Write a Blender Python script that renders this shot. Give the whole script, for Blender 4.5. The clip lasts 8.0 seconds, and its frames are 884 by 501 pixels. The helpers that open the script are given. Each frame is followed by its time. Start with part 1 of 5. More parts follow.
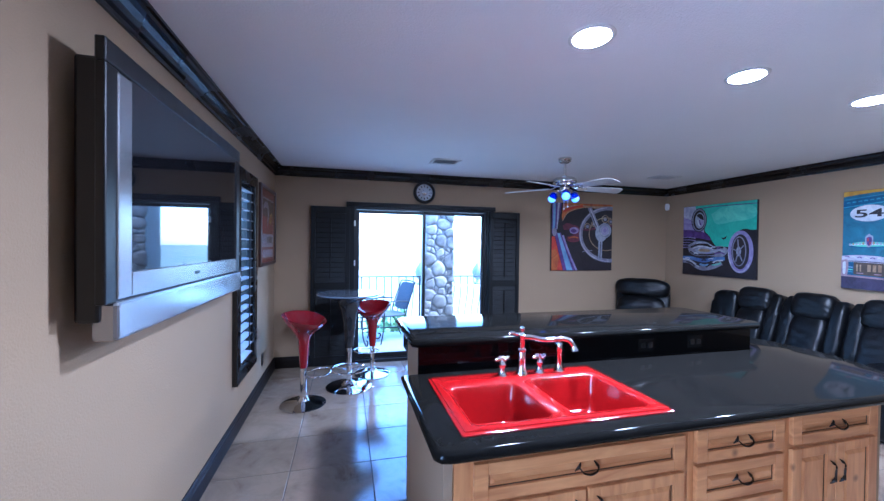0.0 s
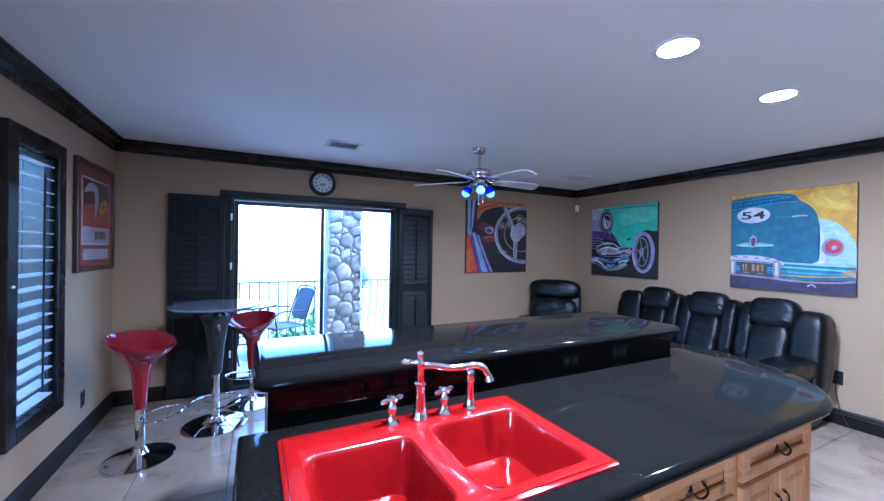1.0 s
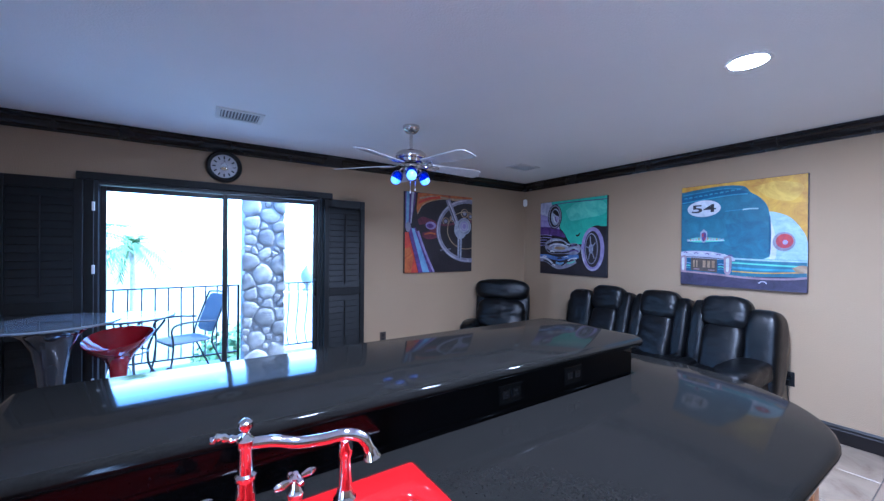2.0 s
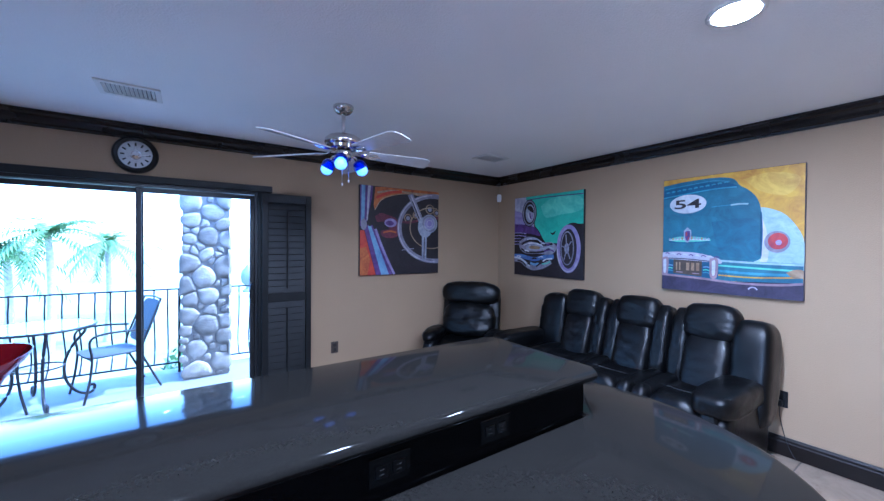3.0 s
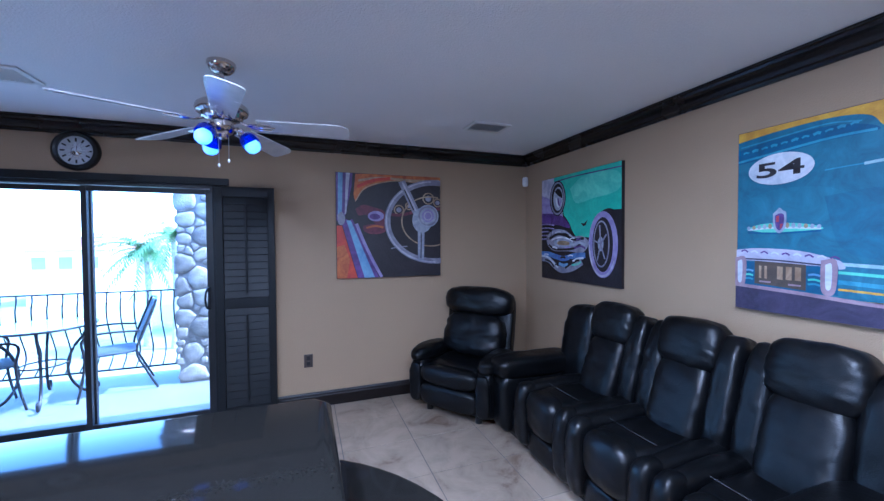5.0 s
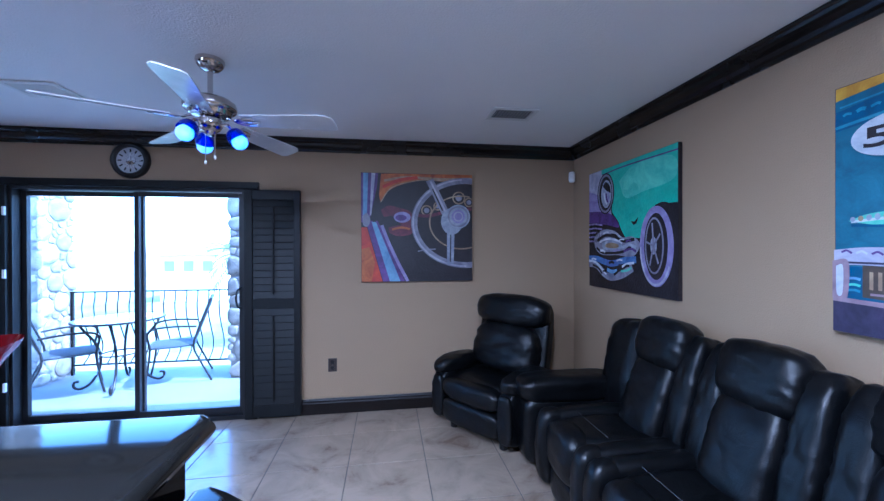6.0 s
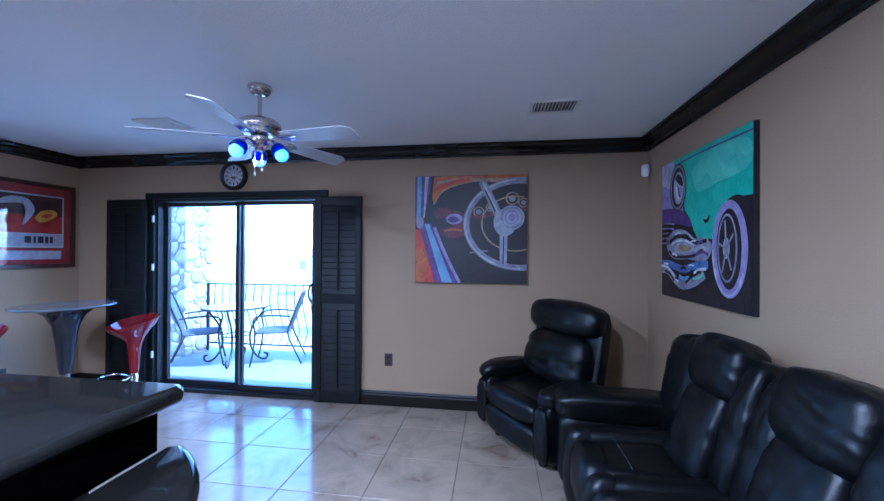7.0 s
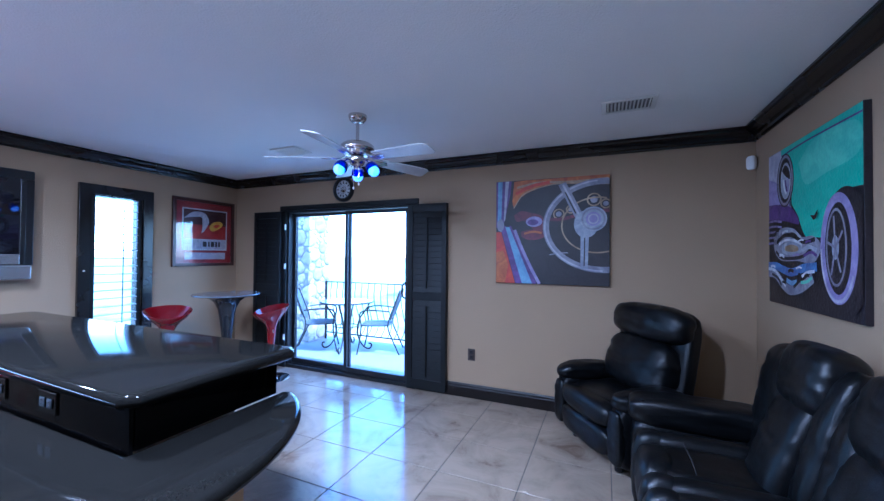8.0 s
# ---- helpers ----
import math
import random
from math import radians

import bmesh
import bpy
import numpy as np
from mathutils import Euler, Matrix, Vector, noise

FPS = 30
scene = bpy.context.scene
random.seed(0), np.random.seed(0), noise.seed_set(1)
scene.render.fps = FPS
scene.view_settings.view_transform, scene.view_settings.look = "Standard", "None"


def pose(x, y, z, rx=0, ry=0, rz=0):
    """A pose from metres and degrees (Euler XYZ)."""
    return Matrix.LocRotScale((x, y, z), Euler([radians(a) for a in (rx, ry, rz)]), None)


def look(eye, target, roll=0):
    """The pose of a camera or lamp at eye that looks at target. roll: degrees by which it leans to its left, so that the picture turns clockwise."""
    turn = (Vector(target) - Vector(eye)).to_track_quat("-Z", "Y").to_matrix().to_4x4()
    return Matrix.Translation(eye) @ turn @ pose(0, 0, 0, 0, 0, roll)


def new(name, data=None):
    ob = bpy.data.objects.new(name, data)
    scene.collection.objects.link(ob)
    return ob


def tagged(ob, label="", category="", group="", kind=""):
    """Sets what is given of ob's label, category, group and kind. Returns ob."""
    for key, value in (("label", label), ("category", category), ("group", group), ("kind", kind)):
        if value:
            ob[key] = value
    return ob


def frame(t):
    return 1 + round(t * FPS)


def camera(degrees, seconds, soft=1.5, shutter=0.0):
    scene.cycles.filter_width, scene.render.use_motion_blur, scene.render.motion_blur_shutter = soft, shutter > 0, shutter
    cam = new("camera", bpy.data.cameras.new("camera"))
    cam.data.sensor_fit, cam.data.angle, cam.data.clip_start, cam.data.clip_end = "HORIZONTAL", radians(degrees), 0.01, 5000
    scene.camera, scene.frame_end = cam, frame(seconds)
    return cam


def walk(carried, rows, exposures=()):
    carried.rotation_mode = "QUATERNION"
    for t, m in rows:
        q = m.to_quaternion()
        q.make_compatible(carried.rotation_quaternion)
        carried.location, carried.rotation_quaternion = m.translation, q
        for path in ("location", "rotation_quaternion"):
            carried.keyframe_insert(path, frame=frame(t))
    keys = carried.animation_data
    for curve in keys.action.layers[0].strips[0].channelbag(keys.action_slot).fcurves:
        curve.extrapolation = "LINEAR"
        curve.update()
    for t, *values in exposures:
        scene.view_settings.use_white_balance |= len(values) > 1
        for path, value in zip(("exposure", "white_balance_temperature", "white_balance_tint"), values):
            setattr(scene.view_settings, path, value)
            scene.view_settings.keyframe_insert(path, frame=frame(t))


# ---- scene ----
# ---------------------------------------------------------------- camera
cam = camera(99.6, 8.0, soft=1.4)
ROWS = [
    (0.0, 4.180, 3.175, 1.514, 89.29, -0.70, -14.38),
    (0.5, 4.308, 3.411, 1.501, 89.66, -0.84, -21.33),
    (1.0, 4.500, 3.646, 1.484, 89.86, -0.84, -26.59),
    (1.5, 4.717, 3.875, 1.457, 90.33, -0.87, -31.72),
    (3.0, 5.511, 4.180, 1.509, 89.26, -0.42, -34.33),
    (3.5, 5.855, 4.258, 1.516, 88.95, -0.13, -32.42),
    (4.0, 6.209, 4.310, 1.518, 88.60, 0.14, -28.93),
    (4.5, 6.524, 4.349, 1.537, 88.26, 0.20, -24.78),
    (6.0, 7.281, 4.581, 1.470, 89.81, 0.18, -8.31),
    (6.5, 7.589, 4.577, 1.470, 89.91, -0.25, -0.68),
    (7.0, 7.782, 4.590, 1.458, 90.26, -0.33, 8.00),
    (7.5, 7.908, 4.525, 1.424, 90.86, -0.41, 16.65),
    (8.0, 8.030, 4.430, 1.430, 90.88, -0.49, 23.58),
]
EXPOSURES = [(0.0, 4.12, 4120, 14), (4.0, 4.03, 4090, 14), (8.0, 4.08, 3900, 13)]
walk(cam, [(t, pose(x, y, z, rx, ry, rz)) for t, x, y, z, rx, ry, rz in ROWS], EXPOSURES)

# ---------------------------------------------------------------- light
SUN_ELEV, SUN_AZ = 55.0, 101.0
world = bpy.data.worlds.new("world")
scene.world = world
world.use_nodes = True
wn = world.node_tree
sky = wn.nodes.new("ShaderNodeTexSky")
sky.sky_type, sky.sun_disc = "NISHITA", False
sky.sun_elevation, sky.sun_rotation = radians(SUN_ELEV), radians(SUN_AZ)
wn.links.new(sky.outputs[0], wn.nodes["Background"].inputs[0])
wn.nodes["Background"].inputs[1].default_value = 0.15
sun = new("sun", bpy.data.lights.new("sun", "SUN"))
sun.data.energy, sun.data.angle, sun.data.color = 1.0, radians(0.5), (1.0, 0.94, 0.86)
sun.matrix_world = look((0, 0, 0), (-math.sin(radians(SUN_AZ)) * math.cos(radians(SUN_ELEV)), -math.cos(radians(SUN_AZ)) * math.cos(radians(SUN_ELEV)), -math.sin(radians(SUN_ELEV))))
LAMP_GLOW = 92.0
# daylight through the second west window, behind the start of the walk
daylight = new("window_daylight", bpy.data.lights.new("window_daylight", "AREA"))
daylight.data.shape, daylight.data.size, daylight.data.size_y = "RECTANGLE", 0.72, 1.5
daylight.data.energy, daylight.data.color = 7.5, (0.92, 0.95, 1.0)
daylight.matrix_world = look((3.06, 3.02, 1.27), (4.06, 3.02, 1.27))

# ---------------------------------------------------------------- plan
XL, XR, YW, YB, ZC = 3.34, 9.10, 8.04, 0.60, 2.445
DX0, DX1, DZ1 = 4.28, 6.06, 2.0          # sliding door opening
WY0, WY1, WZ0, WZ1 = 6.42, 6.88, 0.50, 2.02   # window opening in the west wall
VY0, VY1 = 2.70, 3.34                    # second window in the west wall
BAR_Z, CTR_Z = 1.038, 0.858


# ---------------------------------------------------------------- materials
def mat(name, color, rough=0.5, metal=0.0, vary=0.0, scale=6.0, bump=0.0, bscale=60.0, color2=None, coat=0.0, per=0.0, spec=0.5, place=False):
    m = bpy.data.materials.new(name)
    m.use_nodes = True
    nt = m.node_tree
    b = nt.nodes["Principled BSDF"]
    b.inputs["Roughness"].default_value, b.inputs["Metallic"].default_value = rough, metal
    b.inputs["Coat Weight"].default_value = coat
    b.inputs["Coat Roughness"].default_value = 0.05
    b.inputs["Specular IOR Level"].default_value = spec
    b.inputs["Base Color"].default_value = (*color, 1)
    where = nt.nodes.new("ShaderNodeNewGeometry").outputs["Position"] if place else nt.nodes.new("ShaderNodeTexCoord").outputs["Object"]
    if vary or color2:
        n = nt.nodes.new("ShaderNodeTexNoise")
        n.inputs["Scale"].default_value, n.inputs["Detail"].default_value = scale, 6
        nt.links.new(where, n.inputs["Vector"])
        r = nt.nodes.new("ShaderNodeValToRGB")
        c2 = color2 or tuple(c * (1 - vary) for c in color)
        r.color_ramp.elements[0].position, r.color_ramp.elements[1].position = 0.35, 0.68
        r.color_ramp.elements[0].color, r.color_ramp.elements[1].color = (*c2, 1), (*color, 1)
        nt.links.new(n.outputs["Fac"], r.inputs["Fac"])
        out = r.outputs["Color"]
        if per:
            oi = nt.nodes.new("ShaderNodeObjectInfo")
            hv = nt.nodes.new("ShaderNodeHueSaturation")
            mr = nt.nodes.new("ShaderNodeMapRange")
            mr.inputs["To Min"].default_value, mr.inputs["To Max"].default_value = 1 - per, 1 + per
            nt.links.new(oi.outputs["Random"], mr.inputs["Value"])
            nt.links.new(mr.outputs[0], hv.inputs["Value"])
            nt.links.new(out, hv.inputs["Color"])
            out = hv.outputs["Color"]
        nt.links.new(out, b.inputs["Base Color"])
        mr2 = nt.nodes.new("ShaderNodeMapRange")
        mr2.inputs["To Min"].default_value, mr2.inputs["To Max"].default_value = max(rough * 0.8, 0.0), min(rough * 1.25, 1)
        nt.links.new(n.outputs["Fac"], mr2.inputs["Value"])
        nt.links.new(mr2.outputs[0], b.inputs["Roughness"])
    if bump:
        n2 = nt.nodes.new("ShaderNodeTexNoise")
        n2.inputs["Scale"].default_value, n2.inputs["Detail"].default_value = bscale, 5
        nt.links.new(where, n2.inputs["Vector"])
        bp = nt.nodes.new("ShaderNodeBump")
        bp.inputs["Strength"].default_value, bp.inputs["Distance"].default_value = bump, 0.01
        nt.links.new(n2.outputs["Fac"], bp.inputs["Height"])
        nt.links.new(bp.outputs[0], b.inputs["Normal"])
    return m


def glow(name, color, strength):
    m = mat(name, (0.8, 0.8, 0.8), 0.4)
    b = m.node_tree.nodes["Principled BSDF"]
    b.inputs["Emission Color"].default_value, b.inputs["Emission Strength"].default_value = (*color, 1), strength
    return m


def pane_glass(name, tint=(0.96, 0.98, 0.98), gloss=1.0):
    m = bpy.data.materials.new(name)
    m.use_nodes = True
    nt = m.node_tree
    nt.nodes.clear()
    out, mix = nt.nodes.new("ShaderNodeOutputMaterial"), nt.nodes.new("ShaderNodeMixShader")
    tr, gl, lw = nt.nodes.new("ShaderNodeBsdfTransparent"), nt.nodes.new("ShaderNodeBsdfGlossy"), nt.nodes.new("ShaderNodeLayerWeight")
    tr.inputs[0].default_value, gl.inputs["Roughness"].default_value = (*tint, 1), 0.0
    pw, ma = nt.nodes.new("ShaderNodeMath"), nt.nodes.new("ShaderNodeMath")
    pw.operation, pw.inputs[1].default_value = "POWER", 4.5
    ma.operation, ma.inputs[1].default_value, ma.inputs[2].default_value = "MULTIPLY_ADD", 0.7, 0.035 * gloss
    nt.links.new(lw.outputs["Facing"], pw.inputs[0])
    nt.links.new(pw.outputs[0], ma.inputs[0])
    nt.links.new(ma.outputs[0], mix.inputs[0])
    nt.links.new(tr.outputs[0], mix.inputs[1])
    nt.links.new(gl.outputs[0], mix.inputs[2])
    nt.links.new(mix.outputs[0], out.inputs[0])
    return m


def wood_mat(name, c1, c2, axis="X", rough=0.38):
    m = bpy.data.materials.new(name)
    m.use_nodes = True
    nt = m.node_tree
    b = nt.nodes["Principled BSDF"]
    b.inputs["Roughness"].default_value = rough
    tc, mp = nt.nodes.new("ShaderNodeTexCoord"), nt.nodes.new("ShaderNodeMapping")
    mp.inputs["Scale"].default_value = (1.2, 9, 9) if axis == "X" else (9, 9, 1.2)
    oi = nt.nodes.new("ShaderNodeObjectInfo")
    nt.links.new(tc.outputs["Object"], mp.inputs["Vector"])
    va = nt.nodes.new("ShaderNodeVectorMath")
    nt.links.new(mp.outputs[0], va.inputs[0])
    sc = nt.nodes.new("ShaderNodeVectorMath")
    sc.operation = "SCALE"
    sc.inputs[0].default_value = (13, 7, 5)
    nt.links.new(oi.outputs["Random"], sc.inputs["Scale"])
    nt.links.new(sc.outputs[0], va.inputs[1])
    n = nt.nodes.new("ShaderNodeTexNoise")
    n.inputs["Scale"].default_value, n.inputs["Detail"].default_value, n.inputs["Distortion"].default_value = 2.2, 7, 1.2
    nt.links.new(va.outputs[0], n.inputs["Vector"])
    r = nt.nodes.new("ShaderNodeValToRGB")
    e = r.color_ramp.elements
    e[0].position, e[0].color, e[1].position, e[1].color = 0.3, (*c2, 1), 0.62, (*c1, 1)
    nt.links.new(n.outputs["Fac"], r.inputs["Fac"])
    vo = nt.nodes.new("ShaderNodeTexVoronoi")
    vo.inputs["Scale"].default_value = 5.5
    nt.links.new(tc.outputs["Object"], vo.inputs["Vector"])
    kr = nt.nodes.new("ShaderNodeValToRGB")
    k = kr.color_ramp.elements
    k[0].position, k[0].color, k[1].position, k[1].color = 0.05, (0.16, 0.1, 0.07, 1), 0.13, (1, 1, 1, 1)
    nt.links.new(vo.outputs["Distance"], kr.inputs["Fac"])
    mx = nt.nodes.new("ShaderNodeMix")
    mx.data_type, mx.blend_type = "RGBA", "MULTIPLY"
    mx.inputs["Factor"].default_value = 0.75
    nt.links.new(r.outputs[0], mx.inputs["A"])
    nt.links.new(kr.outputs[0], mx.inputs["B"])
    nt.links.new(mx.outputs["Result"], b.inputs["Base Color"])
    bp = nt.nodes.new("ShaderNodeBump")
    bp.inputs["Strength"].default_value, bp.inputs["Distance"].default_value = 0.15, 0.004
    nt.links.new(n.outputs["Fac"], bp.inputs["Height"])
    nt.links.new(bp.outputs[0], b.inputs["Normal"])
    return m


M_WALL = mat("wall_paint", (0.318, 0.226, 0.134), 0.75, vary=0.06, scale=1.5, bump=0.25, bscale=140)
M_CEIL = mat("ceiling_paint", (0.86, 0.85, 0.85), 0.85, vary=0.03, scale=1.2, bump=0.3, bscale=120)
M_TRIM = mat("black_trim", (0.0055, 0.0044, 0.004), 0.26, vary=0.06, scale=3)
M_BASE = mat("dark_baseboard_paint", (0.009, 0.006, 0.0048), 0.42, vary=0.15, scale=3, spec=0.25)
M_SHUT = mat("charcoal_shutter_paint", (0.0050, 0.0056, 0.0062), 0.48, vary=0.25, scale=7, spec=0.3)
# Pale base stands in for the daylight on the dark-painted window slats.
M_LOUVRE = mat("daylit_louvre_paint", (0.55, 0.57, 0.60), 0.2, vary=0.1, scale=7, spec=0.9)
M_ALU = mat("dark_bronze_aluminium", (0.008, 0.008, 0.009), 0.4, vary=0.2, scale=8)
M_TILE = mat("travertine_tile", (0.295, 0.232, 0.168), 0.13, scale=3.0, color2=(0.15, 0.106, 0.070), bump=0.05, bscale=18, per=0.06, place=True, spec=0.8)
tn = M_TILE.node_tree
blot = [n for n in tn.nodes if n.bl_idname == "ShaderNodeTexNoise"][0]
blot.inputs["Distortion"].default_value, blot.inputs["Roughness"].default_value = 0.8, 0.66
ramp = [n for n in tn.nodes if n.bl_idname == "ShaderNodeValToRGB"][0].color_ramp
ramp.elements[0].position, ramp.elements[1].position = 0.31, 0.58
mid = ramp.elements.new(0.43)
mid.color = (0.245, 0.19, 0.136, 1)
M_GROUT = mat("grout", (0.085, 0.072, 0.06), 0.85, vary=0.2, scale=20)
M_STONE_TOP = mat("dark_quartz", (0.0085, 0.0079, 0.007), 0.07, vary=0.3, scale=160, spec=0.06)
M_SPLASH = mat("black_backsplash", (0.004, 0.0036, 0.0038), 0.06, vary=0.3, scale=120, spec=0.13)
M_RED = mat("red_enamel", (0.265, 0.0035, 0.0035), 0.09, vary=0.05, scale=4, coat=0.35)
M_REDABS = mat("red_gloss_plastic", (0.17, 0.0025, 0.006), 0.08, vary=0.08, scale=4, coat=0.5)
M_CHROME = mat("chrome", (0.82, 0.82, 0.84), 0.06, 1.0, vary=0.04, scale=8)
M_NICKEL = mat("polished_nickel", (0.62, 0.58, 0.56), 0.14, 1.0, vary=0.06, scale=8)
M_WOOD = wood_mat("knotty_alder", (0.60, 0.275, 0.09), (0.40, 0.155, 0.045))
M_WOODV = wood_mat("knotty_alder_upright", (0.60, 0.275, 0.09), (0.40, 0.155, 0.045), "Z")
M_PULL = mat("dark_bronze_pull", (0.03, 0.022, 0.018), 0.4, 0.9, vary=0.2, scale=30)
M_LEATHER = mat("black_leather", (0.0026, 0.0028, 0.0033), 0.35, vary=0.3, scale=5, bump=0.10, bscale=220, spec=0.28)
M_SEAM = mat("grey_stitching", (0.05, 0.05, 0.052), 0.6, vary=0.2, scale=60)
nt = M_LEATHER.node_tree
tcl, nl, cr, bl = nt.nodes.new("ShaderNodeTexCoord"), nt.nodes.new("ShaderNodeTexNoise"), nt.nodes.new("ShaderNodeValToRGB"), nt.nodes.new("ShaderNodeBump")
nl.inputs["Scale"].default_value, nl.inputs["Detail"].default_value, nl.inputs["Distortion"].default_value = 7.0, 3.0, 1.8
for i, (q, v) in enumerate(((0.40, 1.0), (0.60, 1.0))):
    cr.color_ramp.elements[i].position, cr.color_ramp.elements[i].color = q, (v, v, v, 1)
el = cr.color_ramp.elements.new(0.5)
el.color = (0, 0, 0, 1)
bl.inputs["Strength"].default_value, bl.inputs["Distance"].default_value = 0.05, 0.010
nt.links.new(tcl.outputs["Object"], nl.inputs["Vector"])
nt.links.new(nl.outputs["Fac"], cr.inputs["Fac"])
nt.links.new(cr.outputs["Color"], bl.inputs["Height"])
grain = [n for n in nt.nodes if n.bl_idname == "ShaderNodeBump" and n is not bl][0]
nt.links.new(grain.outputs[0], bl.inputs["Normal"])
nt.links.new(bl.outputs[0], nt.nodes["Principled BSDF"].inputs["Normal"])
M_BLACK = mat("black_plastic", (0.006, 0.006, 0.0065), 0.35, vary=0.2, scale=20)
M_WHITE = mat("white_plastic", (0.75, 0.74, 0.72), 0.45, vary=0.03, scale=9)
M_SCREEN = mat("dark_screen_glass", (0.006, 0.006, 0.008), 0.03, spec=1.0, vary=0.05, scale=3)
M_SILVER = mat("silver_gloss_plastic", (0.42, 0.42, 0.44), 0.22, 0.8, vary=0.05, scale=6)
M_GLASS = pane_glass("clear_glass")
M_PICGLASS = pane_glass("picture_glass", (0.97, 0.97, 0.97))
M_LAMP = glow("lamp_lens", (1.0, 0.89, 0.77), LAMP_GLOW)
M_BULB = glow("bulb", (0.11, 0.27, 1.0), 0.16)
M_BLUEGLASS = mat("cobalt_glass", (0.012, 0.02, 0.45), 0.08, coat=0.5, vary=0.1, scale=5)
M_BLUEGLASS.node_tree.nodes["Principled BSDF"].inputs["Transmission Weight"].default_value = 0.6
M_BLADE = mat("grey_blade_laminate", (0.60, 0.59, 0.60), 0.25, vary=0.12, scale=12)
M_PATIO = mat("pale_concrete", (0.175, 0.18, 0.185), 0.6, vary=0.15, scale=2.5, bump=0.2, bscale=60)
M_RIVER = mat("river_stone", (0.36, 0.33, 0.29), 0.85, scale=9, color2=(0.20, 0.18, 0.155), bump=0.7, bscale=45, per=0.35)
M_MORTAR = mat("mortar", (0.27, 0.255, 0.24), 0.9, vary=0.25, scale=30, bump=0.5, bscale=60)
M_IRON = mat("wrought_iron", (0.02, 0.018, 0.017), 0.5, 0.6, vary=0.3, scale=25)
M_PATIOFURN = mat("bronze_patio_metal", (0.03, 0.03, 0.034), 0.45, 0.5, vary=0.25, scale=20)
M_SLING = mat("grey_blue_sling", (0.06, 0.07, 0.09), 0.8, vary=0.15, scale=40, bump=0.3, bscale=300)
M_FROST = mat("patio_table_glass", (0.22, 0.28, 0.285), 0.15, vary=0.1, scale=5)
M_GROUND = mat("dry_ground", (0.30, 0.27, 0.21), 0.9, scale=0.15, color2=(0.14, 0.18, 0.09), bump=0.4, bscale=3)
M_LEAF = mat("palm_leaf", (0.13, 0.22, 0.06), 0.6, vary=0.4, scale=3)
M_BARK = mat("palm_bark", (0.40, 0.36, 0.30), 0.9, vary=0.4, scale=8, bump=0.6, bscale=30)
M_STUCCO = mat("white_stucco", (0.7, 0.66, 0.6), 0.85, vary=0.08, scale=2, bump=0.3, bscale=50)
M_TERRA = mat("terracotta_stucco", (0.42, 0.16, 0.11), 0.85, vary=0.12, scale=2, bump=0.3, bscale=50)
M_ROOF = mat("clay_roof", (0.33, 0.16, 0.10), 0.8, vary=0.25, scale=6)
M_DARKWIN = mat("grey_window", (0.26, 0.25, 0.24), 0.5, vary=0.1, scale=2)


# ---------------------------------------------------------------- mesh tools
def part(name, bm, material, parent=None, label="", smooth=False):
    bmesh.ops.recalc_face_normals(bm, faces=bm.faces)
    me = bpy.data.meshes.new(name)
    bm.to_mesh(me)
    bm.free()
    me.materials.append(material)
    if smooth:
        me.polygons.foreach_set("use_smooth", [True] * len(me.polygons))
        me.set_sharp_from_angle(angle=radians(42))
    ob = new(name, me)
    if parent:
        ob.parent = parent
    if label:
        ob["label"] = label
    return ob


def thing(name, m, label, category, group=""):
    ob = new(name)
    ob.empty_display_size = 0.05
    ob.matrix_world = m
    return tagged(ob, label, category, group)


def setting(ob, label="", category=""):
    return tagged(ob, label, category, kind="structure")


def box(bm, x0, x1, y0, y1, z0, z1, bevel=0.0, seg=2):
    vs = [bm.verts.new((x, y, z)) for x in (x0, x1) for y in (y0, y1) for z in (z0, z1)]
    fs = [bm.faces.new([vs[i] for i in q]) for q in ((0, 1, 3, 2), (4, 6, 7, 5), (0, 4, 5, 1), (2, 3, 7, 6), (0, 2, 6, 4), (1, 5, 7, 3))]
    if bevel:
        es = list({e for f in fs for e in f.edges})
        bmesh.ops.bevel(bm, geom=es, offset=bevel, segments=seg, affect="EDGES", profile=0.5)
    return bm


def boxes(*bs, bevel=0.0):
    bm = bmesh.new()
    for b in bs:
        box(bm, *b, bevel=bevel)
    return bm


def lathe(bm, prof, n=24, at=(0, 0, 0), squash=(1, 1)):
    rings = []
    for r, z in prof:
        rings.append([bm.verts.new((at[0] + r * squash[0] * math.cos(2 * math.pi * i / n), at[1] + r * squash[1] * math.sin(2 * math.pi * i / n), at[2] + z)) for i in range(n)] if r > 1e-5 else [bm.verts.new((at[0], at[1], at[2] + z))])
    for a, b in zip(rings, rings[1:]):
        for i in range(n):
            j = (i + 1) % n
            if len(a) == 1 and len(b) > 1:
                bm.faces.new((a[0], b[i], b[j]))
            elif len(b) == 1 and len(a) > 1:
                bm.faces.new((a[i], a[j], b[0]))
            elif len(a) > 1:
                bm.faces.new((a[i], a[j], b[j], b[i]))
    for ring in (rings[0], rings[-1]):
        if len(ring) > 1:
            bm.faces.new(ring)
    return bm


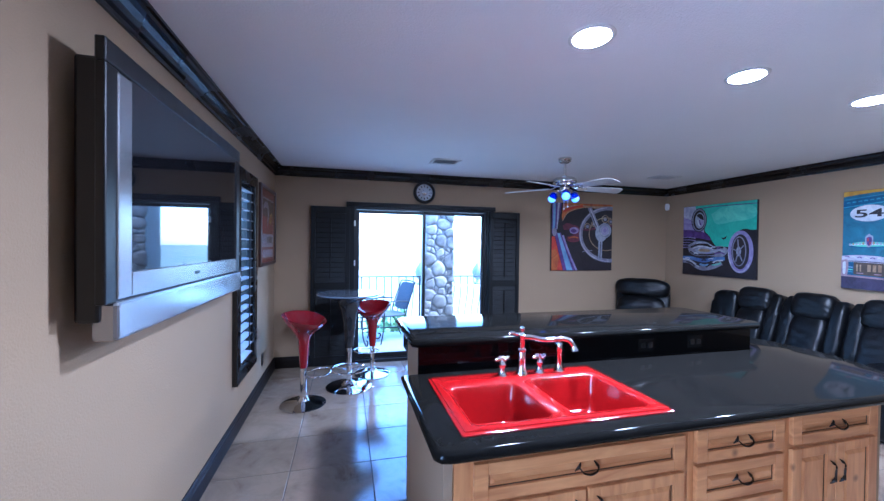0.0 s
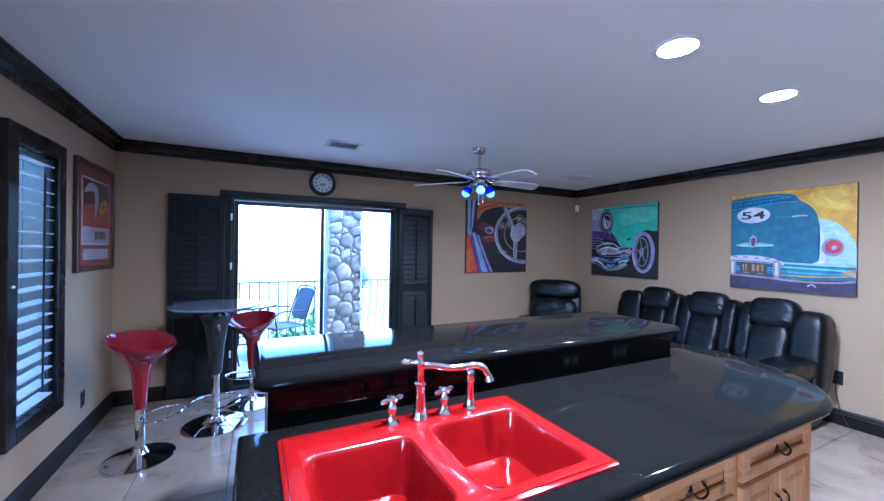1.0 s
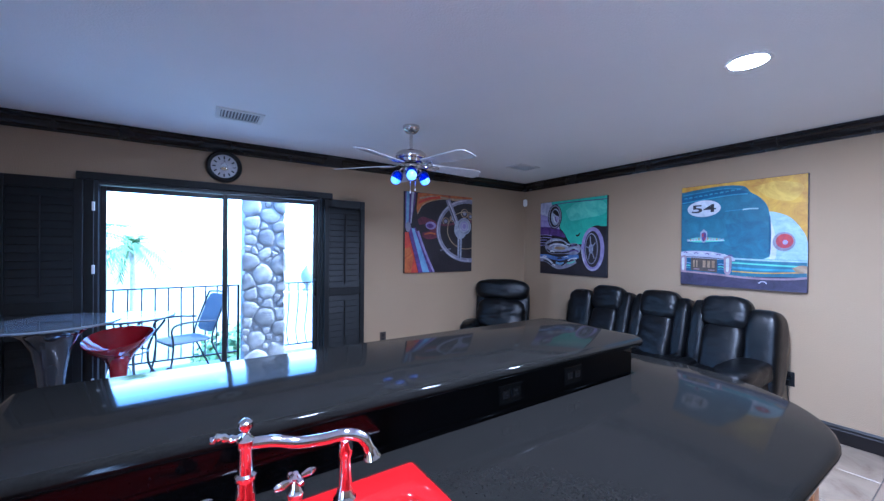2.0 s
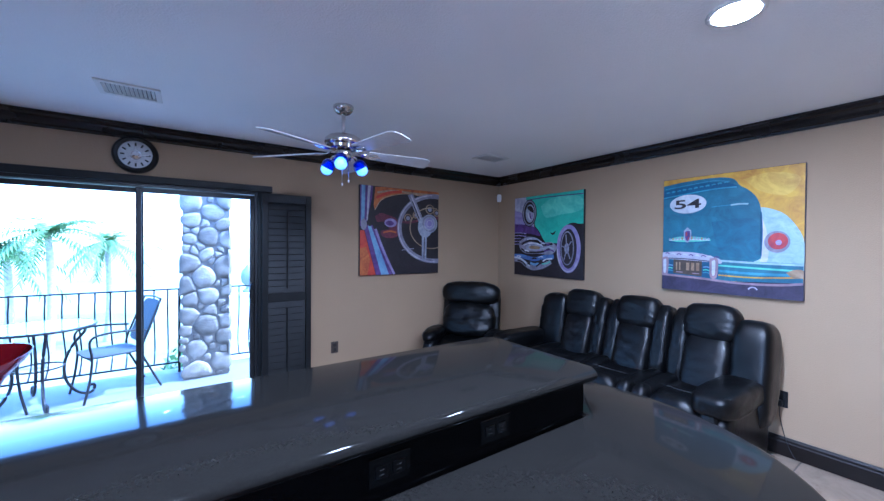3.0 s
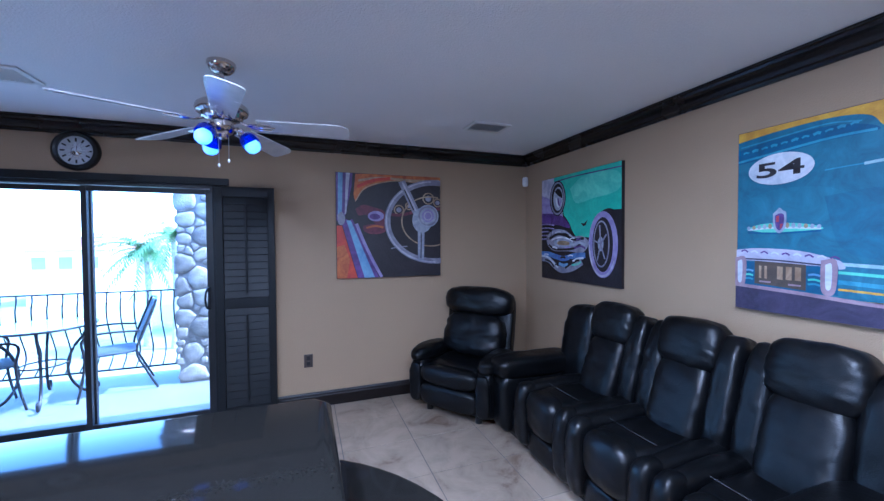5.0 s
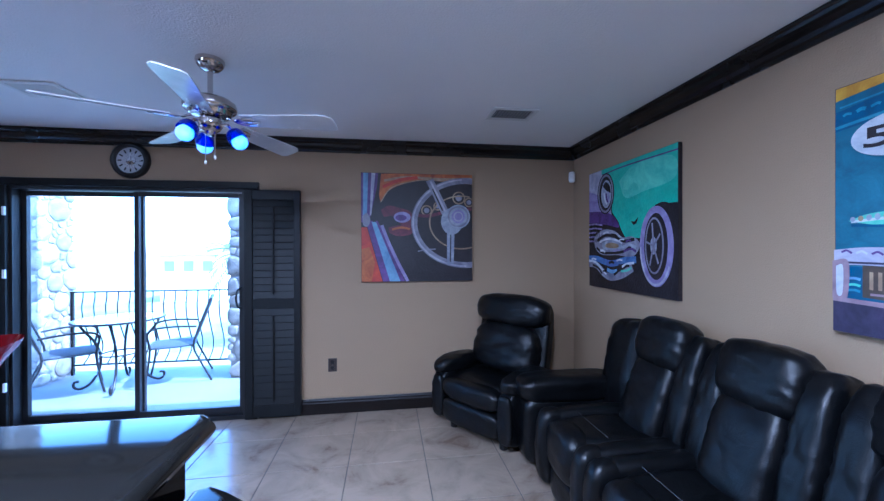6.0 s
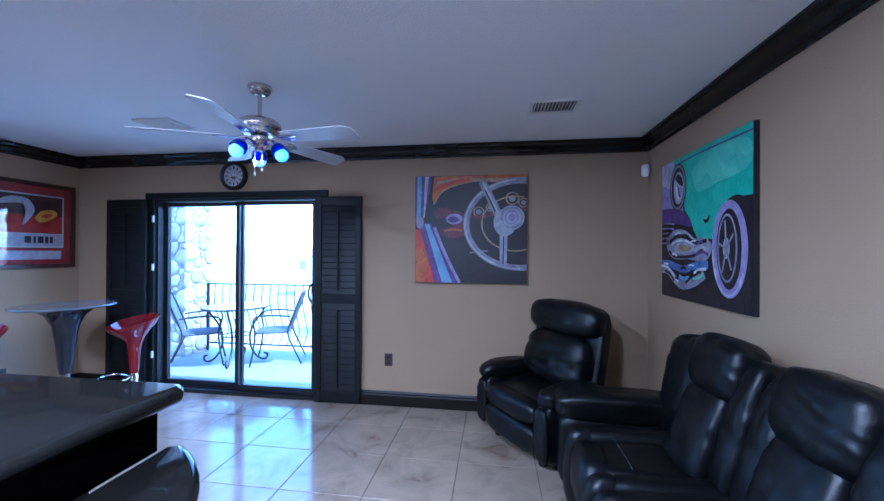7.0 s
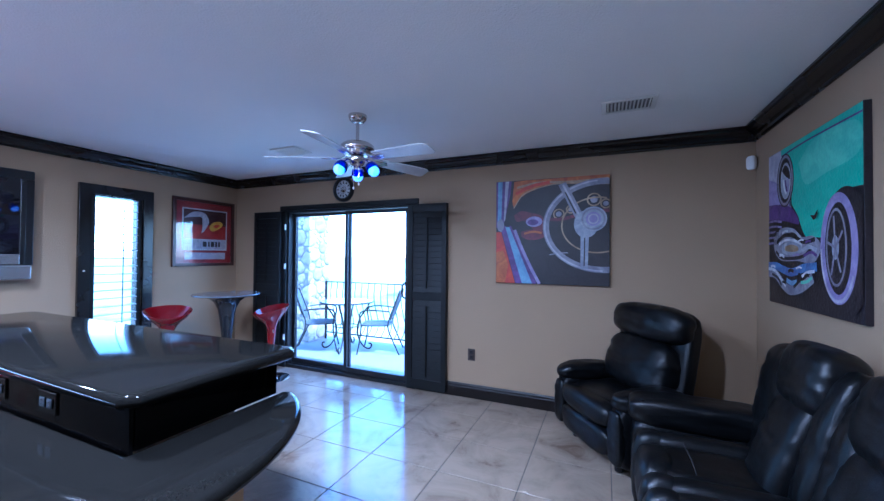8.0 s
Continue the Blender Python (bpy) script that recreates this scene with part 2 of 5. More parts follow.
def tube(bm, pts, r, n=8, closed=False, flat=1.0):
    pts = [Vector(p) for p in pts]
    k = len(pts)
    rings = []
    for i, p in enumerate(pts):
        a, b = (pts[i - 1], pts[(i + 1) % k]) if closed else (pts[max(i - 1, 0)], pts[min(i + 1, k - 1)])
        d = (b - a).normalized()
        up = Vector((0, 0, 1)) if abs(d.z) < 0.9 else Vector((1, 0, 0))
        s = d.cross(up).normalized()
        u = s.cross(d)
        rr = r[i] if isinstance(r, (list, tuple)) else r
        rings.append([bm.verts.new(p + s * rr * math.cos(2 * math.pi * j / n) + u * rr * flat * math.sin(2 * math.pi * j / n)) for j in range(n)])
    for i in range(k if closed else k - 1):
        a, b = rings[i], rings[(i + 1) % k]
        for j in range(n):
            bm.faces.new((a[j], a[(j + 1) % n], b[(j + 1) % n], b[j]))
    if not closed:
        bm.faces.new(rings[0])
        bm.faces.new(rings[-1])
    return bm


def curve_pts(ctrl, n=8):
    """Catmull-Rom through control points."""
    c = [Vector(p) for p in ctrl]
    c = [2 * c[0] - c[1]] + c + [2 * c[-1] - c[-2]]
    out = []
    for i in range(1, len(c) - 2):
        for s in range(n):
            t = s / n
            out.append(0.5 * (2 * c[i] + (c[i + 1] - c[i - 1]) * t + (2 * c[i - 1] - 5 * c[i] + 4 * c[i + 1] - c[i + 2]) * t * t + (3 * c[i] - c[i - 1] - 3 * c[i + 1] + c[i + 2]) * t ** 3))
    return out + [c[-2]]


def circle_pts(r, z=0.0, n=32, cx=0.0, cy=0.0, ry=None):
    return [(cx + r * math.cos(2 * math.pi * i / n), cy + (ry or r) * math.sin(2 * math.pi * i / n), z) for i in range(n)]


def sweep(bm, profile, path, closed=True):
    """Sweeps a profile of (out, up) round a plan path of (x, y, z), with mitred corners; out points to the left of the path."""
    k = len(path)
    rings = []
    for i in range(k):
        p = Vector(path[i])
        a = Vector(path[i - 1]) if (closed or i) else None
        b = Vector(path[(i + 1) % k]) if (closed or i < k - 1) else None
        d1 = (p - a).normalized() if a is not None else (b - p).normalized()
        d2 = (b - p).normalized() if b is not None else d1
        n1, n2 = Vector((-d1.y, d1.x, 0)), Vector((-d2.y, d2.x, 0))
        m = (n1 + n2).normalized()
        m = m / max(m.dot(n1), 0.2)
        rings.append([bm.verts.new(p + m * o + Vector((0, 0, u))) for o, u in profile])
    q = len(profile)
    for i in range(k if closed else k - 1):
        a, b = rings[i], rings[(i + 1) % k]
        for j in range(q):
            bm.faces.new((a[j], a[(j + 1) % q], b[(j + 1) % q], b[j]))
    if not closed:
        bm.faces.new(rings[0])
        bm.faces.new(rings[-1])
    return bm


def cushion(bm, sx, sy, sz, k=5.0, n=12, m=None, wrinkle=0.0, wscale=9.0, seed=0.0, dish=0.0, pinch=0.0):
    """A soft, rounded block with creases; dish hollows its top, pinch narrows its lower end."""
    m = m or Matrix.Identity(4)
    grid = {}

    def vert(p):
        key = tuple(round(v, 4) for v in p)
        if key not in grid:
            d = (abs(p[0]) ** k + abs(p[1]) ** k + abs(p[2]) ** k) ** (1 / k)
            v = Vector(p) / d
            w = 1.0 - pinch * (0.5 - 0.5 * v.z)
            q = Vector((v.x * sx / 2 * w, v.y * sy / 2 * w, v.z * sz / 2))
            if dish and v.z > 0:
                q.z -= dish * (1 - min(1, v.x * v.x)) * (1 - min(1, v.y * v.y))
            if wrinkle:
                nv = noise.noise(Vector((q.x * wscale * 1.0 + seed, q.y * wscale + seed * 2, q.z * wscale * 2.4)))
                nv2 = noise.noise(Vector((q.x * wscale * 2.7 + seed, q.y * wscale * 2.1, q.z * wscale * 5 + seed)))
                q += v.normalized() * wrinkle * (nv + 0.5 * nv2)
            grid[key] = bm.verts.new(m @ q)
        return grid[key]

    for ax in range(3):
        for s in (-1, 1):
            for i in range(n):
                for j in range(n):
                    quad = []
                    for a, b in ((i, j), (i + 1, j), (i + 1, j + 1), (i, j + 1)):
                        u, w = math.tan((2 * a / n - 1) * math.pi / 4 * 0.98) / math.tan(math.pi / 4 * 0.98), math.tan((2 * b / n - 1) * math.pi / 4 * 0.98) / math.tan(math.pi / 4 * 0.98)
                        p = [0, 0, 0]
                        p[ax], p[(ax + 1) % 3], p[(ax + 2) % 3] = s, u, w
                        quad.append(vert(p))
                    if len(set(quad)) == 4:
                        bm.faces.new(quad if s > 0 else quad[::-1])
    return bm


def offset_loop(loop, d):
    out = []
    k = len(loop)
    for i in range(k):
        a, p, b = Vector(loop[i - 1]), Vector(loop[i]), Vector(loop[(i + 1) % k])
        d1, d2 = (p - a).normalized(), (b - p).normalized()
        n1, n2 = Vector((-d1.y, d1.x)), Vector((-d2.y, d2.x))
        m = (n1 + n2).normalized()
        m = m / max(m.dot(n1), 0.3)
        out.append(p + m * d)
    return out


def slab(bm, loop, z0, z1, r, hole=None):
    """A worktop with a rounded edge; loop runs counter-clockwise."""
    h = (z1 - z0) / 2
    r = min(r, h)
    sections = [(r - r * math.cos(a), (z0 + r) - r * math.sin(a)) for a in (math.pi / 2, math.pi / 3, math.pi / 6, 0)]
    sections += [(r - r * math.cos(a), (z1 - r) + r * math.sin(a)) for a in (0, math.pi / 6, math.pi / 3, math.pi / 2)]
    rings = [[bm.verts.new((p.x, p.y, z)) for p in offset_loop(loop, d)] for d, z in sections]
    k = len(loop)
    for a, b in zip(rings, rings[1:]):
        for i in range(k):
            bm.faces.new((a[i], a[(i + 1) % k], b[(i + 1) % k], b[i]))
    inner = []
    for z in (z0, z1):
        inner.append([bm.verts.new((x, y, z)) for x, y in hole] if hole else [])
    for ring, inn in ((rings[0], inner[0]), (rings[-1], inner[1])):
        edges = [bm.edges.get((ring[i], ring[(i + 1) % k])) for i in range(k)]
        if inn:
            edges += [bm.edges.new((inn[i], inn[(i + 1) % len(inn)])) for i in range(len(inn))]
        bmesh.ops.triangle_fill(bm, edges=edges, use_beauty=True)
    if hole:
        for i in range(len(hole)):
            j = (i + 1) % len(hole)
            bm.faces.new((inner[0][i], inner[0][j], inner[1][j], inner[1][i]))
    return bm


def rrect(x0, x1, y0, y1, r, n=4):
    out = []
    for cx, cy, a0 in ((x1 - r, y1 - r, 0), (x0 + r, y1 - r, 90), (x0 + r, y0 + r, 180), (x1 - r, y0 + r, 270)):
        for i in range(n + 1):
            a = radians(a0 + 90 * i / n)
            out.append((cx + r * math.cos(a), cy + r * math.sin(a)))
    return out


# ---------------------------------------------------------------- shell
T = 0.16
setting(part("wall_north", boxes((XL - T, DX0, YW, YW + T, 0, ZC + .1), (DX1, XR + T, YW, YW + T, 0, ZC + .1), (DX0, DX1, YW, YW + T, DZ1, ZC + .1)), M_WALL), "beige painted plaster wall with a sliding door opening", "wall")
setting(part("wall_west", boxes((XL - T, XL, YB - T, VY0, 0, ZC + .1), (XL - T, XL, VY0, VY1, 0, WZ0), (XL - T, XL, VY0, VY1, WZ1, ZC + .1), (XL - T, XL, VY1, WY0, 0, ZC + .1), (XL - T, XL, WY1, YW, 0, ZC + .1), (XL - T, XL, WY0, WY1, 0, WZ0), (XL - T, XL, WY0, WY1, WZ1, ZC + .1)), M_WALL), "beige painted plaster wall with two shuttered windows", "wall")
setting(part("wall_east", boxes((XR, XR + T, YB - T, YW, 0, ZC + .1)), M_WALL), "beige painted plaster wall behind the sofa", "wall")
setting(part("wall_south", boxes((XL, XR, YB - T, YB, 0, ZC + .1)), M_WALL), "beige painted plaster wall", "wall")
setting(part("ceiling", boxes((XL - T, XR + T, YB - T, YW + T, ZC, ZC + .099)), M_CEIL), "smooth white painted ceiling", "ceiling")

CROWN = [(0, 0), (0, -0.105), (0.012, -0.105), (0.016, -0.088), (0.030, -0.080), (0.040, -0.060), (0.058, -0.042), (0.075, -0.032), (0.080, -0.018), (0.092, -0.014), (0.092, 0)]
setting(part("crown_trim", sweep(bmesh.new(), CROWN, [(XL + .001, YB + .001, ZC - .002), (XR - .001, YB + .001, ZC - .002), (XR - .001, YW - .001, ZC - .002), (XL + .001, YW - .001, ZC - .002)]), M_TRIM), "glossy black stepped crown moulding", "moulding")
BASE = [(0, 0), (0.018, 0), (0.018, 0.095), (0.014, 0.105), (0.014, 0.118), (0.006, 0.135), (0, 0.135)]
setting(part("baseboard", sweep(bmesh.new(), BASE, [(DX0 - .09, YW - .001, .004), (XL + .001, YW - .001, .004), (XL + .001, YB + .001, .004), (XR - .001, YB + .001, .004), (XR - .001, YW - .001, .004), (DX1 + .11, YW - .001, .004)], closed=False), M_BASE), "dark brown-black baseboard", "baseboard")

# ---------------------------------------------------------------- sliding door
door = thing("sliding_door", pose(0, 0, 0), "black aluminium sliding glass door, closed, onto a balcony", "door")
door["kind"] = "structure"
door.name = "door_1"
part("casing", boxes((DX0 - .1, DX1 + .12, YW - .035, YW - .001, DZ1 - .005, DZ1 + .055), (DX0 - .1, DX0 + .002, YW - .03, YW - .001, 0.002, DZ1 - .005), (DX1 - .002, DX1 + .1, YW - .03, YW - .001, 0.002, DZ1 - .005), bevel=.004), M_SHUT, door)
part("track", boxes((DX0, DX1, YW, YW + T, 0.0, 0.035), (DX0, DX1, YW + .04, YW + .05, .035, .05), (DX0, DX1, YW + .09, YW + .1, .035, .05)), M_ALU, door)
part("head_jamb", boxes((DX0, DX1, YW, YW + T, DZ1 - .03, DZ1)), M_ALU, door)
part("side_jamb", boxes((DX0, DX0 + .025, YW, YW + T, .035, DZ1 - .03)), M_ALU, door)
part("side_jamb", boxes((DX1 - .025, DX1, YW, YW + T, .035, DZ1 - .03)), M_ALU, door)
DM = 5.19
for x0, x1, y in ((DX0 + .025, DM + .025, YW + .095), (DM - .022, DX1 - .025, YW + .045)):
    s = .038
    fr = part("sash", boxes((x0, x0 + s, y - .017, y + .017, .05, DZ1 - .035), (x1 - s, x1, y - .017, y + .017, .05, DZ1 - .035), (x0 + s, x1 - s, y - .017, y + .017, .05, .05 + .05), (x0 + s, x1 - s, y - .017, y + .017, DZ1 - .075, DZ1 - .035), bevel=.003), M_ALU, door)
    g = part("pane", boxes((x0 + s, x1 - s, y - .003, y + .003, .1, DZ1 - .075)), M_GLASS, fr)
    g.visible_shadow = False
part("handle", tube(bmesh.new(), curve_pts([(DX1 - .045, YW + .028, 1.14), (DX1 - .06, YW - .015, 1.12), (DX1 - .068, YW - .03, 1.05), (DX1 - .06, YW - .015, .98), (DX1 - .045, YW + .028, .96)]), .009), M_BLACK, door, "curved black pull handle", True)
part("lock", boxes((DX1 - .055, DX1 - .035, YW + .018, YW + .027, 1.0, 1.1), bevel=.003), M_BLACK, door)
for zz in (.35, 1.25, 1.75):
    part("hinge", boxes((DX0 - .005, DX0 + .012, YW - .05, YW - .031, zz, zz + .07), bevel=.002), M_WHITE, door, "small white hinge")


def shutter(x0, x1, label):
    sh = thing("louvred_shutter", pose(x0, 7.97, 0), label, "shutter", "door shutters")
    w, z0, z1, st = x1 - x0, .03, 1.985, .052
    for a, b in ((0, st), (w - st, w)):
        part("stile", boxes((a, b, 0, .032, z0, z1), bevel=.003), M_SHUT, sh)
    for a, b in ((z0, z0 + .10), (.965, 1.05), (z1 - .085, z1)):
        part("rail", boxes((st, w - st, .002, .03, a, b), bevel=.002), M_SHUT, sh)
    part("folded_leaf", boxes((0.004, w - .004, .036, .064, z0, z1), bevel=.003), M_SHUT, sh)
    me = None
    for lo, hi in ((z0 + .10, .965), (1.05, z1 - .085)):
        cnt = round((hi - lo) / .062)
        for i in range(cnt):
            zc = lo + (i + .5) * (hi - lo) / cnt
            if me is None:
                bm = boxes((st + .001, w - st - .001, -.032, .032, -.004, .004), bevel=.003)
                bmesh.ops.rotate(bm, verts=bm.verts, matrix=Matrix.Rotation(radians(79), 3, "X"))
                ob = part("slat", bm, M_SHUT, sh)
                me = ob.data
            else:
                ob = new("slat", me)
                ob.parent = sh
            ob.location = (0, .016, zc)
        part("tilt_rod", boxes((w / 2 - .006, w / 2 + .006, -.014, -.002, lo + .04, hi - .06), bevel=.002), M_SHUT, sh)
    return sh


shutter(3.76, 4.225, "charcoal painted louvred shutter folded back against the wall")
shutter(6.085, 6.53, "charcoal painted louvred shutter folded back beside the door")

# ---------------------------------------------------------------- window with shutter
def shuttered_window(name, y0, y1, label):
    z0, z1, ym = WZ0, WZ1, (y0 + y1) / 2
    win = setting(thing(name, pose(0, 0, 0), label, "window"))
    part("casing", boxes((XL + .001, XL + .04, y0 - .095, y0 + .001, z0 - .09, z1 + .1), (XL + .001, XL + .04, y1 - .001, y1 + .095, z0 - .09, z1 + .1), (XL + .001, XL + .04, y0 + .001, y1 - .001, z1 - .001, z1 + .1), (XL + .001, XL + .04, y0 + .001, y1 - .001, z0 - .09, z0 + .001), bevel=.004), M_TRIM, win)
    part("reveal", boxes((XL - T, XL, y0, y0 + .008, z0, z1), (XL - T, XL, y1 - .008, y1, z0, z1), (XL - T, XL, y0 + .008, y1 - .008, z0, z0 + .008), (XL - T, XL, y0 + .008, y1 - .008, z1 - .008, z1)), M_TRIM, win)
    g = part("pane", boxes((XL - .13, XL - .124, y0 + .008, y1 - .008, z0 + .008, z1 - .008)), M_GLASS, win)
    g.visible_shadow = False
    part("shutter_stile", boxes((XL - .02, XL + .012, y0 + .009, y0 + .045, z0 + .009, z1 - .009), bevel=.003), M_SHUT, win)
    part("shutter_stile", boxes((XL - .02, XL + .012, y1 - .045, y1 - .009, z0 + .009, z1 - .009), bevel=.003), M_SHUT, win)
    part("tilt_rod", boxes((XL + .034, XL + .042, ym + .04, ym + .048, z0 + .1, z1 - .12)), M_SHUT, win)
    part("knob", lathe(bmesh.new(), [(.006, 0), (.01, .004), (.008, .012), (0, .015)], 10, (XL + .041, y0 - .05, 1.25)), M_WHITE, win)
    me = None
    for i in range(18):
        zc = z0 + .055 + i * (z1 - z0 - .11) / 17
        if me is None:
            bm = boxes((-.034, .034, y0 + .046, y1 - .046, -.004, .004), bevel=.003)
            bmesh.ops.rotate(bm, verts=bm.verts, matrix=Matrix.Rotation(radians(7), 3, "Y"))
            ob = part("slat", bm, M_LOUVRE, win)
            me = ob.data
        else:
            ob = new("slat", me)
            ob.parent = win
        ob.location = (XL - .002, 0, zc)


shuttered_window("window_1", WY0, WY1, "narrow window with black frame and open plantation shutter")
shuttered_window("window_2", VY0, VY1, "window with black frame and open plantation shutter")

# ---------------------------------------------------------------- island
IX0, IX1, IY0, IYS, IY1 = 4.50, 6.62, 4.36, 5.06, 5.40
arc = [(6.58 + .60 * math.cos(radians(a)), 5.0 + .70 * math.sin(radians(a))) for a in range(-90, 68, 6)]
SX0, SX1, SY0, SY1 = 4.57, 5.47, 4.385, 4.955
hole = [(SX0 + .03, SY0 + .03), (SX1 - .03, SY0 + .03), (SX1 - .03, SY1 - .03), (SX0 + .03, SY1 - .03)]
loop = [(4.475, 4.31), (4.52, 4.30)] + [(x, y) for x, y in arc] + [(6.78, 5.62), (6.78, 5.058), (4.455, 5.058), (4.455, 4.335)]
tagged(part("worktop", slab(bmesh.new(), loop, CTR_Z - .045, CTR_Z, .022, hole), M_STONE_TOP, smooth=True), "dark grey polished stone worktop with bullnose edge", "worktop")

bar = thing("bar_wall", pose(0, 0, 0), "raised bar wall with black polished splashback on the island", "bar")
part("core", boxes((IX0 + .045, 6.775, IYS + .012, IY1, 0.004, BAR_Z - .046)), M_WALL, bar, "beige plastered end")
part("splashback", boxes((IX0 + .045, 6.782, IYS, IYS + .012, CTR_Z - .044, BAR_Z - .046)), M_SPLASH, bar)
part("end_panel", boxes((6.775, 6.787, IYS + .013, IY1 + .18, CTR_Z + .001, BAR_Z - .046)), M_SPLASH, bar)
part("back_panel", boxes((IX0 + .045, 6.775, IY1, IY1 + .18, CTR_Z + .001, BAR_Z - .046)), M_SPLASH, bar)
part("bar_top", slab(bmesh.new(), [(4.50, 5.04), (4.53, 5.015), (6.805, 5.015), (6.845, 5.055), (6.845, 5.61), (6.80, 5.66), (4.54, 5.66), (4.50, 5.62)], BAR_Z - .045, BAR_Z, .022), M_STONE_TOP, bar, "dark grey polished stone top", True)


def outlet(name, m, plate, label, group=""):
    o = thing(name, m, label, "outlet", group)
    part("plate", boxes((-.038, .038, -.006, -.0005, -.06, .06), bevel=.003), plate, o)
    for zz in (-.025, .025):
        r = part("socket", boxes((-.016, .016, -.0095, -.0065, zz - .018, zz + .018), bevel=.002), M_BLACK if plate is not M_WHITE else M_WHITE, o)
        part("slot", boxes((-.008, -.005, -.0103, -.0097, zz - .008, zz + .006), (.005, .008, -.0103, -.0097, zz - .008, zz + .006)), M_CHROME if plate in (M_BLACK, M_OUTLET) else M_BLACK, r)
    return o


M_OUTLET = mat("gloss_black_plate", (0.006, 0.006, 0.006), 0.12, vary=0.1, scale=30)
outlet("power_outlet", pose(5.95, IYS, .926, 0, 90, 0), M_OUTLET, "black double power outlet set in the splashback", "bar outlets")
outlet("power_outlet", pose(6.32, IYS, .930, 0, 90, 0), M_OUTLET, "black double power outlet set in the splashback", "bar outlets")
M_BROWN = mat("brown_plate", (0.05, 0.035, 0.028), 0.4, vary=0.15, scale=30)
outlet("power_outlet", pose(6.79, YW, .435), M_BROWN, "dark brown power outlet on the beige wall")
outlet("power_outlet", pose(XL, 7.40, .31, 0, 0, 90), M_BROWN, "dark brown power outlet on the beige wall")
o = outlet("power_outlet", pose(XR, 5.02, .41, 0, 0, -90), M_BLACK, "black power outlet with a plugged-in cord")
part("plug", boxes((-.016, .016, -.045, -.0105, -.045, -.005), bevel=.004), M_BLACK, o)
part("cord", tube(bmesh.new(), curve_pts([(0, -.03, -.045), (.0, -.028, -.12), (.02, -.03, -.22), (.05, -.035, -.32), (.09, -.04, -.395)], 6), .003, 6), M_BLACK, o, "thin black cord", True)


# cabinets under the worktop
M_GLAZE = mat("dark_glaze", (0.05, 0.025, 0.012), 0.5, vary=0.4, scale=40)


def raised_front(name, x0, x1, z0, z1, parent, material):
    """A framed cabinet front with a bevelled raised panel and a dark groove."""
    w = .052
    y = IY0
    fr = part(name, boxes((x0, x0 + w, y - .02, y - .001, z0, z1), (x1 - w, x1, y - .02, y - .001, z0, z1), (x0 + w, x1 - w, y - .02, y - .001, z0, z0 + w * .8), (x0 + w, x1 - w, y - .02, y - .001, z1 - w * .8, z1), bevel=.003), material, parent)
    bm = bmesh.new()
    a, b, c, d = x0 + w, x1 - w, z0 + w * .8, z1 - w * .8
    ring = []
    for ins, yy in ((0.001, y - .008), (.006, y - .0085), (.022, y - .018), (.024, y - .018)):
        ring.append([bm.verts.new(p) for p in ((a + ins, yy, c + ins), (b - ins, yy, c + ins), (b - ins, yy, d - ins), (a + ins, yy, d - ins))])
    for r0, r1 in zip(ring, ring[1:]):
        for i in range(4):
            bm.faces.new((r0[i], r0[(i + 1) % 4], r1[(i + 1) % 4], r1[i]))
    bm.faces.new(ring[-1])
    back = [bm.verts.new((v.co.x, y - .002, v.co.z)) for v in ring[0]]
    for i in range(4):
        bm.faces.new((ring[0][i], ring[0][(i + 1) % 4], back[(i + 1) % 4], back[i]))
    bm.faces.new(back)
    part("raised_panel", bm, material, fr)
    g = .0035
    part("glazed_groove", boxes((a + .0005, a + g, y - .0105, y - .0085, c + .0005, d - .0005), (b - g, b - .0005, y - .0105, y - .0085, c + .0005, d - .0005), (a + g, b - g, y - .0105, y - .0085, c + .0005, c + g), (a + g, b - g, y - .0105, y - .0085, d - g, d - .0005)), M_GLAZE, fr, "dark glazed groove")
    return fr


def bail_pull(parent, x, z, upright=False):
    m = Matrix.Translation((x, IY0 - .02, z)) @ (Matrix.Rotation(radians(90), 4, "Y") if upright else Matrix.Identity(4))
    bm = bmesh.new()
    tube(bm, [m @ p for p in curve_pts([(-.038, 0, .006), (-.036, -.014, .004), (-.027, -.022, -.007), (0, -.024, -.014), (.027, -.022, -.007), (.036, -.014, .004), (.038, 0, .006)], 5)], [.0026 + .0016 * math.sin(math.pi * i / 30) ** 4 for i in range(31)], 8)
    for s in (-1, 1):
        tube(bm, [m @ Vector(p) for p in ((s * .028, -.001, .020), (s * .033, -.005, .014), (s * .038, -.007, .006), (s * .045, -.005, .0), (s * .051, -.001, -.008))], [.002, .0042, .006, .0038, .0018], 7)
    return part("pull", bm, M_PULL, parent, "dark bronze bail pull", True)


def carcass(name, x0, x1, label):
    c = thing(name, pose(0, 0, 0), label, "cabinet", "island cabinets")
    top = CTR_Z - .047
    if name == "sink_cabinet":
        part("body", boxes((x0, x1, IY0, IYS + .01, .1, .64), (x0, x1, IY0, IY0 + .02, .64, top), (x0, x0 + .018, IY0 + .02, IYS + .01, .64, top), (x1 - .018, x1, IY0 + .02, IYS + .01, .64, top)), M_WOODV, c)
    else:
        part("body", boxes((x0, x1, IY0, IYS + .01, .1, top)), M_WOODV, c)
    part("toe_kick", boxes((x0, x1, IY0 + .06, IYS, .004, .099)), M_TRIM, c)
    return c


